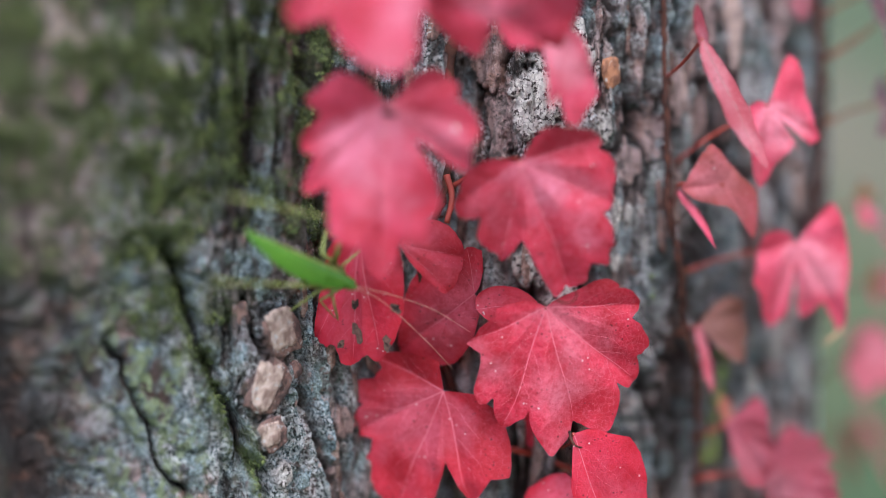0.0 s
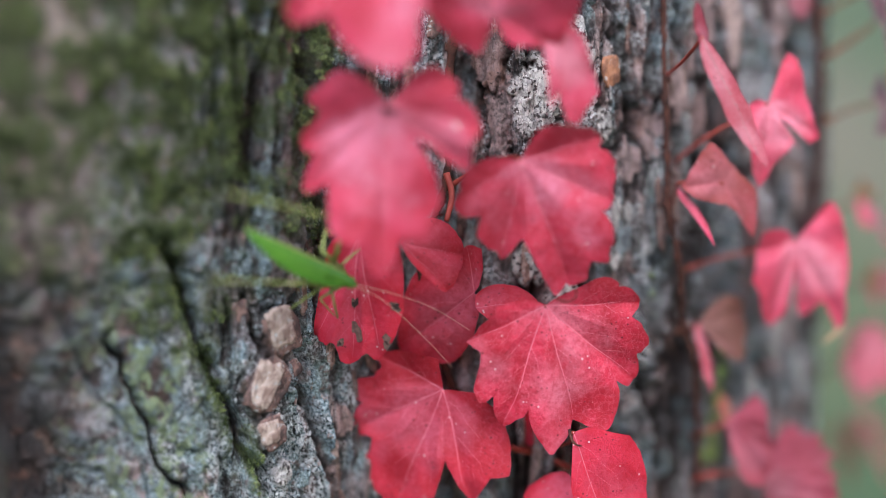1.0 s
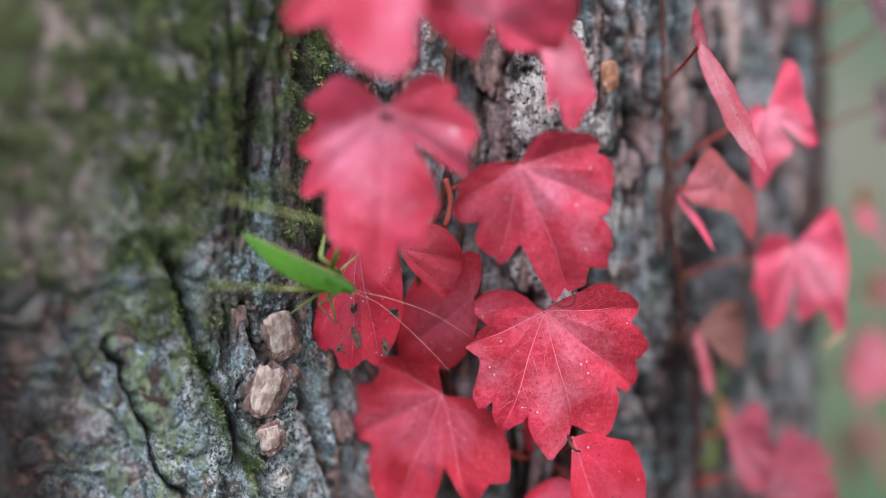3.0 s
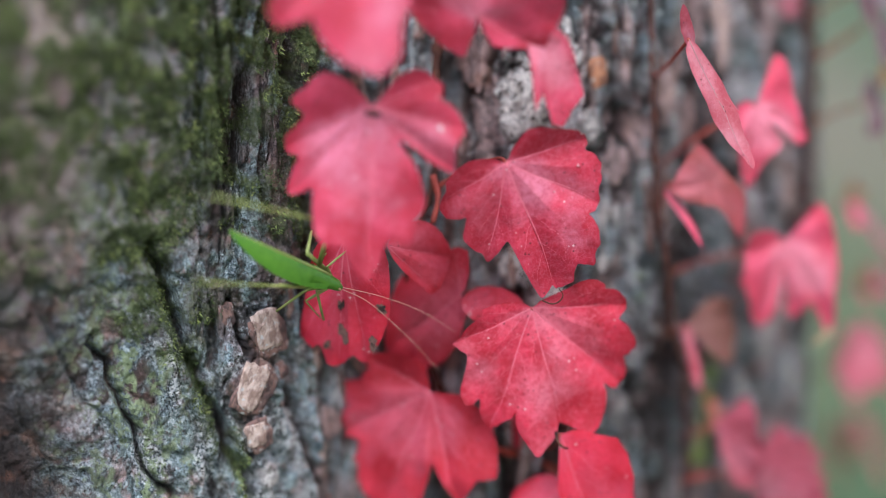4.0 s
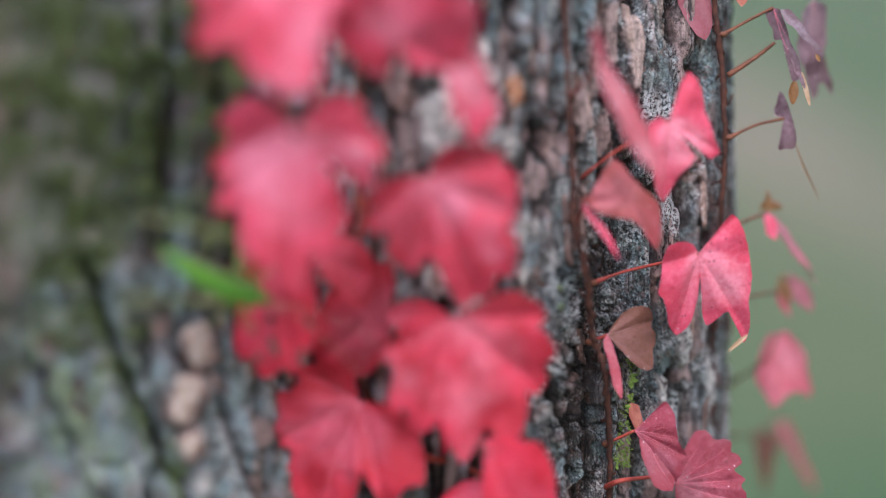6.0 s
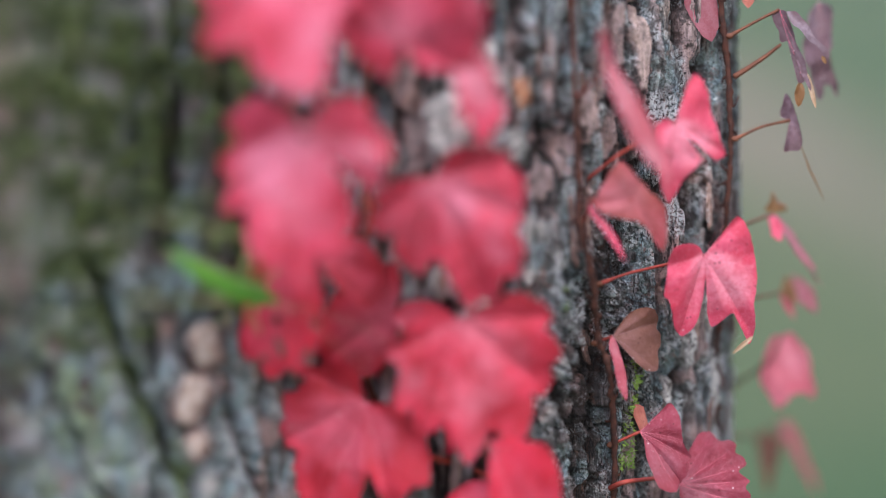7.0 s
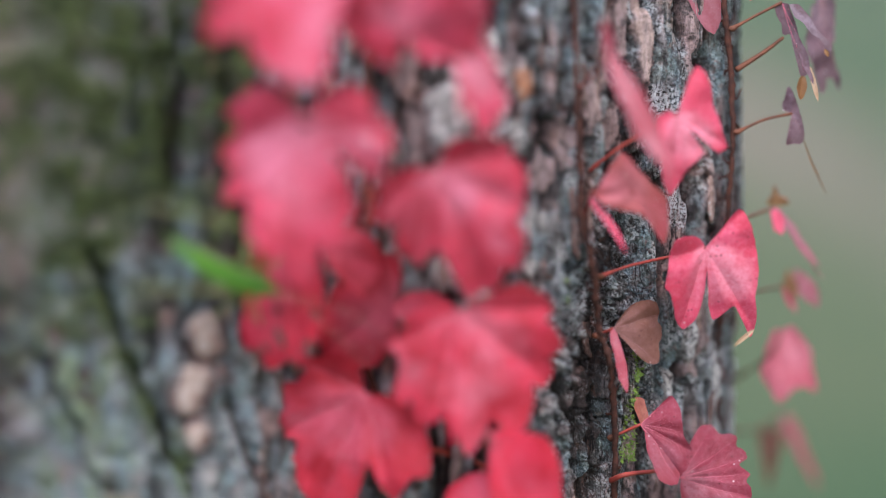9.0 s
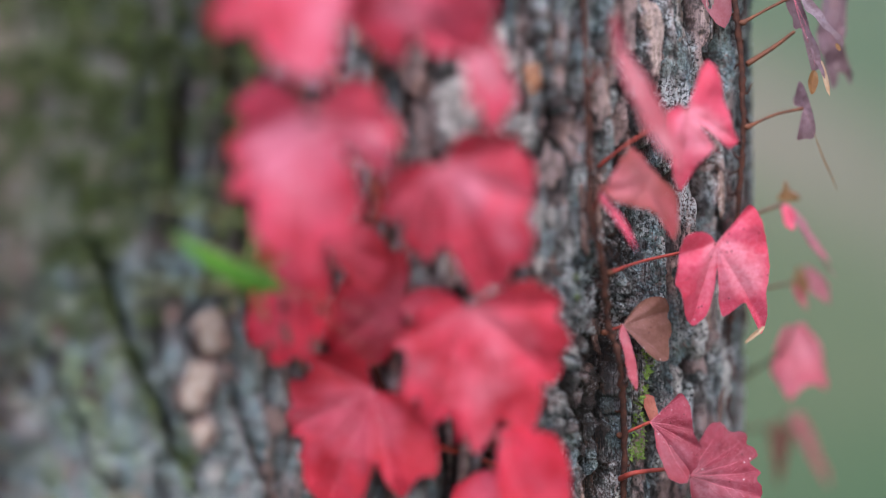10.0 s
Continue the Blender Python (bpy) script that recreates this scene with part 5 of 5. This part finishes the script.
leaf(edge_vine, (0.1137, 0.5968, 1.1785), (0.1133, 0.5958, 1.1705), (0.2000, -0.9327, 0.4691), [(-80, 0.3), (-30, 0.55), (-12, 0.85), (0, 1.0), (14, 0.8), (35, 0.5), (80, 0.3)], SALMON, "russet ivy leaf tip", -0.2, 0, 0, 0.05, 49, veins=False)
leaf(edge_vine, (0.1267, 0.5968, 1.1372), (0.1262, 0.5948, 1.1280), (-0.3000, -0.9501, 0.3706), [(111, 0.16), (110, 0.32), (135, 0.46), (153, 0.56), (170, 0.85), (183, 0.62), (248, 0.24), (309, 0.42), (329, 0.78), (341, 1.02), (353, 0.99), (368, 1.02), (370, 0.69), (374, 0.21)], PURPLE, "small withered violet ivy leaf", -0.3, 0.1, 0, 0.08, 31, vein=VEIN_DULL, stalk=[(0.1257, 0.5968, 1.1373), (0.1182, 0.5968, 1.1353), (0.1099, 0.5938, 1.1321)], ribs=[(5, 0.96), (-29, 0.77)])
leaf(edge_vine, (0.1301, 0.5968, 1.1298), (0.1381, 0.6007, 1.1116), (0.7000, -0.7531, 0.3359), slender(0.035), OCHRE, "thread-like dry leaf tail", -0.3, 0.05, 0, 0.03, 32, veins=False)
leaf(edge_vine, (0.1250, 0.6155, 1.1062), (0.1393, 0.6155, 1.0822), (0.5000, -0.7271, 0.4836), [(-43, 0.13), (-21, 0.35), (-11, 0.63), (-5, 0.87), (0, 1.0), (2, 0.93), (-1, 0.69), (0, 0.42), (6, 0.25)], MAUVE, "violet ivy leaf seen on edge", -0.2, 0.1, 0, 0.05, 33, veins=False, stalk=[(0.1253, 0.6155, 1.1073), (0.1201, 0.6126, 1.1055), (0.1106, 0.6007, 1.1039)])
leaf(edge_vine, (0.1248, 0.6145, 1.1060), (0.1273, 0.6126, 1.0980), (0.1000, -0.7271, 0.4836), [(-70, 0.15), (-24, 0.6), (0, 1.0), (20, 0.75), (60, 0.2)], PINK, "small pink lobe of a violet ivy leaf", -0.2, 0.1, 0, 0.05, 44, veins=False)
leaf(edge_vine, (0.1260, 0.6155, 1.1066), (0.1250, 0.6165, 1.1134), (0.3000, -0.9501, 0.3706), [(-70, 0.5), (-20, 0.55), (0, 1.0), (25, 0.5), (60, 0.6), (90, 0.7)], OCHRE, "ochre base lobe of a pink leaf", -0.2, 0, 0, 0.04, 34, veins=False)
leaf(edge_vine, (0.1312, 0.6303, 1.0788), (0.1356, 0.6283, 1.0705), (0.4000, -0.7358, 0.4344), [(-60, 0.2), (-22, 0.5), (0, 1.0), (20, 0.6), (50, 0.25)], DUSKY, "thin rosy leaf lobe", -0.3, 0, 0, 0.03, 35, veins=False, stalk=[(0.1312, 0.6303, 1.0788), (0.1219, 0.6155, 1.0802), (0.1084, 0.6027, 1.0802)])
leaf(edge_vine, (0.1307, 0.6293, 1.0790), (0.1348, 0.6283, 1.0752), (0.1000, -0.9153, 0.5676), [(-112, 1.12), (-82, 0.87), (-50, 0.96), (-21, 0.99), (0, 1.0)], OCHRE, "ochre base lobe of a violet leaf", -0.1, 0, 0, 0.04, 36, veins=False)
leaf(edge_vine, (0.1358, 0.6313, 1.0764), (0.1424, 0.6303, 1.0719), (0.2000, -0.9153, 0.5676), [(-121, 0.65), (-117, 1.18), (-93, 1.01), (-56, 0.98), (-22, 0.98), (0, 1.0), (5, 0.51)], MAUVE, "rose and violet ivy leaf", -0.2, -0.1, 0, 0.05, 45, veins=False)
leaf(edge_vine, (0.1322, 0.6350, 1.0636), (0.1313, 0.6330, 1.0401), (0.2000, -0.9327, 0.4691), [(-110, 0.14), (-72, 0.29), (-57, 0.51), (-42, 0.74), (-34, 1.04), (-25, 0.88), (-12, 0.83), (0, 1.0), (10, 0.83), (24, 0.65), (41, 0.35), (83, 0.13)], PALE_PINK, "pink ivy leaf behind the trunk's edge", -0.15, -0.05, 0, 0.05, 37, stalk=[(0.1361, 0.6391, 1.0635), (0.1272, 0.6299, 1.0563), (0.1191, 0.6450, 1.0456)], ribs=[(0, 0.94), (-33, 0.98), (22, 0.64)])
leaf(edge_vine, (0.1411, 0.6795, 1.0244), (0.1553, 0.6795, 0.9973), (0.6000, -0.7358, 0.4344), [(-50, 0.15), (-10, 0.45), (-4, 0.8), (0, 1.0), (5, 0.7), (12, 0.4), (50, 0.15)], DUSKY, "narrow dusky pink ivy leaf behind the trunk's edge", -0.3, 0, 0, 0.03, 38, veins=False, stalk=[(0.1411, 0.6795, 1.0244), (0.1315, 0.6697, 1.0220), (0.1166, 0.6450, 1.0276)])
leaf(edge_vine, (0.1354, 0.6697, 1.0220), (0.1348, 0.6697, 1.0002), (0.1000, -0.9327, 0.4691), [(-90, 0.2), (-20, 0.4), (0, 1.0), (20, 0.45), (90, 0.2)], BROWN, "dull brownish ivy leaf behind the trunk's edge", -0.2, 0, 0, 0.03, 39, veins=False)
leaf(side_vine, (0.0937, 0.5909, 1.1845), (0.1028, 0.5909, 1.1611), (0.5000, -0.9501, 0.3706), [(-60, 0.15), (-32, 0.5), (-20, 0.72), (-9, 0.9), (0, 1.0), (7, 0.88), (14, 0.7), (25, 0.5), (60, 0.15)], MAUVE, "narrow dusky rose ivy leaf against the bark", -0.3, 0, 0, 0.03, 41, veins=False)


# gnawed and dry spots: a torn rim of dry tissue round a painted dark hole
def on_leaf(leaf_ob, p):
    v = min(leaf_ob.data.vertices, key=lambda v: math.hypot(v.co.x - p[0], v.co.z - p[2]))
    n = v.normal if v.normal.y < 0 else -v.normal
    return Vector((p[0], v.co.y + (n.x * (v.co.x - p[0]) + n.z * (v.co.z - p[2])) / n.y, p[2])), n.normalized()


def blot(name, leaf_ob, p, w, h, material, label, seed, lift):
    rng = random.Random(seed)
    p, n = on_leaf(leaf_ob, p)
    right = Vector((0, 0, 1)).cross(-n).normalized()
    up = n.cross(right)
    bm = bmesh.new()
    mid = bm.verts.new(p + n * (lift + 0.0001))
    ring = []
    for i in range(16):
        a, k = 2 * math.pi * i / 16, rng.uniform(0.55, 1.2) * (1.0 + 0.35 * math.cos(2 * (2 * math.pi * i / 16) + seed))
        ring.append(bm.verts.new(p + n * lift + right * (math.cos(a) * w * k) + up * (math.sin(a) * h * k)))
    for i in range(16):
        bm.faces.new((mid, ring[i], ring[(i + 1) % 16]))
    part(name, bm, material, leaf_ob, label)


for k, (q, w, h, hole) in enumerate((((-0.0222, 0.5205, 1.0936), .0014, .0019, 0.7), ((-0.0121, 0.5205, 1.0933), .0012, .0018, 0.75), ((-0.0218, 0.5210, 1.0866), .0020, .0024, 0.0), ((-0.0142, 0.5210, 1.0838), .0018, .0018, 0.3), ((-0.0263, 0.5210, 1.0832), .0013, .0014, 0.3))):
    blot("dry_spot", gnawed, q, w, h, SCAR, "greyish brown dry spot gnawed into a leaf", k, 0.00025)
    # no opening: a dark patch on the leaf paints the hole's shade
    if hole:
        blot("hole", gnawed, q, w * hole, h * hole, HOLE_SHADE, "dark patch painted as the shade in a gnawed hole", 30 + k, 0.0005)
# likewise a dark patch, painted for the shade of a gap
blot("dry_spot", rosy, (-0.0129, 0.4949, 1.1458), .0022, .0012, HOLE_SHADE, "dark patch painted as a gap at the foot of a leaf", 7, 0.0004)
blot("white_spot", rosy, (0.0030, 0.4949, 1.1423), .0008, .0007, CHALK, "white dropping on a leaf", 9, 0.0003)
# brown rims where the leaf edges have dried
for line, r in (([(0.0284, 0.5136, 1.0965), (0.0307, 0.5131, 1.0957), (0.0326, 0.5129, 1.0963), (0.0336, 0.5129, 1.0979), (0.0326, 0.5133, 1.0996)], 0.0002), ([(0.0324, 0.5180, 1.0612), (0.0329, 0.5160, 1.0593), (0.0340, 0.5151, 1.0581), (0.0355, 0.5160, 1.0575)], 0.0004)):
    bm = bmesh.new()
    tube(bm, spline(line, 6), [r, r, r * 0.5], 6)
    part("dry_rim", bm, STEM, front_vine, "dried brown leaf edge")


# ---- the katydid ----
def katydid():
    k = tagged(empty("katydid", (-0.0260, 0.5121, 1.1020)), "slender green katydid with long thin feelers on a red leaf", "insect")
    head, tail = Vector((-0.0223, 0.5111, 1.1003)), Vector((-0.0482, 0.4954, 1.1172))
    axis = (tail - head).normalized()
    back = Vector((0.1500, -0.6084, 0.8688))
    back = (back - axis * back.dot(axis)).normalized()
    side = axis.cross(back)
    size = (tail - head).length

    def at(u, v=0.0, w=0.0):
        return head + axis * (u * size) + side * (v * size) + back * (w * size)

    bm = bmesh.new()
    tube(bm, [at(0.02), at(0.08, 0, 0.005), at(0.3, 0, 0.0), at(0.55, 0, -0.02), at(0.72, 0, -0.03)], [0.0009, 0.0013, 0.0016, 0.0014, 0.0005], 14)
    part("abdomen", bm, WING, k)
    bm = bmesh.new()
    bmesh.ops.create_icosphere(bm, subdivisions=3, radius=1.0, matrix=Matrix.Translation(at(0.02, 0, 0.0)) @ Matrix((side, axis, back)).transposed().to_4x4() @ Matrix.Diagonal((0.0011, 0.0016, 0.0012, 1)))
    h = part("head", bm, WING, k)
    for s in (-1, 1):
        bm = bmesh.new()
        bmesh.ops.create_icosphere(bm, subdivisions=2, radius=0.00045, matrix=Matrix.Translation(at(0.012, 0.038 * s, 0.015)))
        part("eye", bm, EYEBALL, h)
    # saddle of the thorax
    bm = bmesh.new()
    rows = []
    for i in range(7):
        u = 0.03 + 0.24 * i / 6
        w = 0.046 + 0.040 * i / 6
        rows.append([bm.verts.new(at(u, w * math.sin(a), 0.03 + w * 0.9 * (math.cos(a) - 0.6))) for a in np.linspace(-1.9, 1.9, 13)])
    for a, b in zip(rows, rows[1:]):
        for j in range(12):
            bm.faces.new((a[j], a[j + 1], b[j + 1], b[j]))
    part("thorax", bm, WING, k)
    # two folded wings, roofed over the body
    for s in (-1, 1):
        bm = bmesh.new()
        rows = []
        for i in range(25):
            u = i / 24
            wide = 0.118 * math.sin(math.pi * min(1, 0.17 + 0.83 * u)) ** 0.75 * (1 - 0.15 * u) + 0.004
            row = []
            for j in range(9):
                q = j / 8
                row.append(bm.verts.new(at(0.12 + 0.88 * u, s * (0.002 + wide * q ** 0.9), 0.062 - 0.045 * u - wide * 0.95 * q ** 1.6)))
            rows.append(row)
        for a, b in zip(rows, rows[1:]):
            for j in range(8):
                bm.faces.new((a[j], a[j + 1], b[j + 1], b[j]))
        wing = part("wing", bm, WING, k)
    bm = bmesh.new()
    tube(bm, [at(0.13 + 0.87 * u, 0, 0.065 - 0.045 * u) for u in np.linspace(0, 1, 14)], [0.00035, 0.0003, 0.0001], 6)
    part("wing_seam", bm, LIMB, k, "pale green seam along the back")
    legs = (
        ([(-0.0255, 0.5141, 1.1040), (-0.0299, 0.5072, 1.1096), (-0.0291, 0.5121, 1.1144)], (0.0006, 0.0006, 0.0003), "mid_leg"),
        ([(-0.0247, 0.5151, 1.1027), (-0.0274, 0.5121, 1.1067), (-0.0257, 0.5160, 1.1081)], (0.0005, 0.0004, 0.0002), "fore_leg"),
        ([(-0.0244, 0.5151, 1.1021), (-0.0254, 0.5121, 1.1053), (-0.0209, 0.5170, 1.1084)], (0.0004, 0.0004, 0.0002), "fore_leg"),
        ([(-0.0264, 0.5141, 1.1001), (-0.0303, 0.5082, 1.1003), (-0.0383, 0.5141, 1.0936)], (0.0006, 0.0005, 0.0003), "mid_leg"),
        ([(-0.0256, 0.5151, 1.0992), (-0.0280, 0.5121, 1.0991), (-0.0267, 0.5175, 1.0906)], (0.0005, 0.0005, 0.0003), "fore_leg"),
        ([(-0.0262, 0.5151, 1.0989), (-0.0310, 0.5141, 1.0962), (-0.0275, 0.5180, 1.0910)], (0.0004, 0.0003, 0.00015), "foot"),
        ([(-0.0274, 0.5121, 1.1055), (-0.0236, 0.4993, 1.1185), (-0.0495, 0.4707, 1.1296)], (0.0007, 0.00045, 0.00028), "hind_leg"),
        ([(-0.0281, 0.5121, 1.1005), (-0.0372, 0.5003, 1.1028), (-0.0536, 0.4747, 1.1087)], (0.0007, 0.0004, 0.00025), "hind_leg"),
    )
    for line, radii, name in legs:
        bm = bmesh.new()
        a, b, c = (Vector(q) for q in line)
        tube(bm, [a, a.lerp(b, 0.5), b, b.lerp(c, 0.08), b.lerp(c, 0.5), c], (radii[0], radii[0], radii[1], radii[1] * 0.8, radii[1] * 0.7, radii[2]), 8)
        part(name, bm, LIMB, k)
    for line in ([(-0.0219, 0.5115, 1.1003), (-0.0120, 0.5160, 1.0970), (-0.0021, 0.5200, 1.0924), (0.0069, 0.5230, 1.0862)], [(-0.0220, 0.5115, 1.0999), (-0.0148, 0.5160, 1.0952), (-0.0049, 0.5200, 1.0851), (0.0026, 0.5230, 1.0763)]):
        bm = bmesh.new()
        tube(bm, spline(line, 10), [0.00011, 0.00009, 0.00007, 0.00005], 6)
        part("feeler", bm, FEELER, k, "thread-thin pinkish feeler")


katydid()

# ---- single bark scales, the plainest ones first ----
for k, ((deg, z), w, h, tilt, lift, mat) in enumerate((
        ((4.6, 1.0872), .0125, .0140, 25, 0.0001, FLAKE_BROWN), ((4.2, 1.0883), .0098, .0120, 8, 0.0005, FLAKE_CREAM), ((3.0, 1.0735), .0110, .0165, -25, 0.0001, FLAKE_BROWN), ((2.3, 1.0740), .0082, .0152, -24, 0.0005, FLAKE_CREAM),
        ((3.2, 1.0612), .0085, .0100, 15, 0.0001, FLAKE_BROWN), ((2.7, 1.0617), .0064, .0076, 10, 0.0004, FLAKE_CREAM), ((7.4, 1.0790), .0045, .0130, -12, 0.0002, FLAKE_BROWN))):
    set_flake(flake_mesh("bark_scale", w, h, 0.00028, 120 + k, mat), pine, deg, z, tilt, 1.0, lift, 0.0)
for k, ((deg, z), w, h, tilt, mat) in enumerate((
        ((-0.1, 1.0924), .0050, .0070, 20, FLAKE_BROWN), ((6.1, 1.0766), .0060, .0055, 30, FLAKE_BROWN), ((47.9, 1.1505), .0062, .0085, 5, FLAKE_RUST), ((48.3, 1.1262), .0050, .0078, 0, FLAKE_RUST),
        ((50.0, 1.1072), .0080, .0125, 10, FLAKE_GREY), ((45.2, 1.1660), .0075, .0135, 0, FLAKE_GREY))):
    set_flake(flake_mesh("bark_scale", w, h, 0.0004, 100 + k, mat), pine, deg, z, tilt, 1.0, 0.0006)
shapes = [flake_mesh("bark_scale", 0.0045 + 0.0015 * (i % 3), 0.020 + 0.007 * (i % 4), 0.0006, i, mat)
          for i, mat in enumerate((FLAKE_BROWN, FLAKE_PINK, FLAKE_BROWN, FLAKE_BROWN, FLAKE_BROWN, FLAKE_BROWN, FLAKE_PINK, FLAKE_BROWN))]
rng = random.Random(11)
for i in range(80):
    deg = rng.uniform(6, 78)
    set_flake(shapes[rng.randrange(8)], pine, deg, rng.uniform(1.01, 1.185), rng.uniform(-10, 10), rng.uniform(0.35, 0.65), 0.0, rng.uniform(-8, 8))


def motions():
    walk(focus_mark, [(t, pose(0, y, 1.1)) for t, y in ((0.0, 0.5280), (2.0, 0.5275), (3.5, 0.517), (4.6, 0.512), (4.8, 0.530), (4.9, 0.549), (5.0, 0.562), (5.1, 0.569), (5.3, 0.576), (5.5, 0.579), (6.0, 0.580), (10.0, 0.580))])


motions()
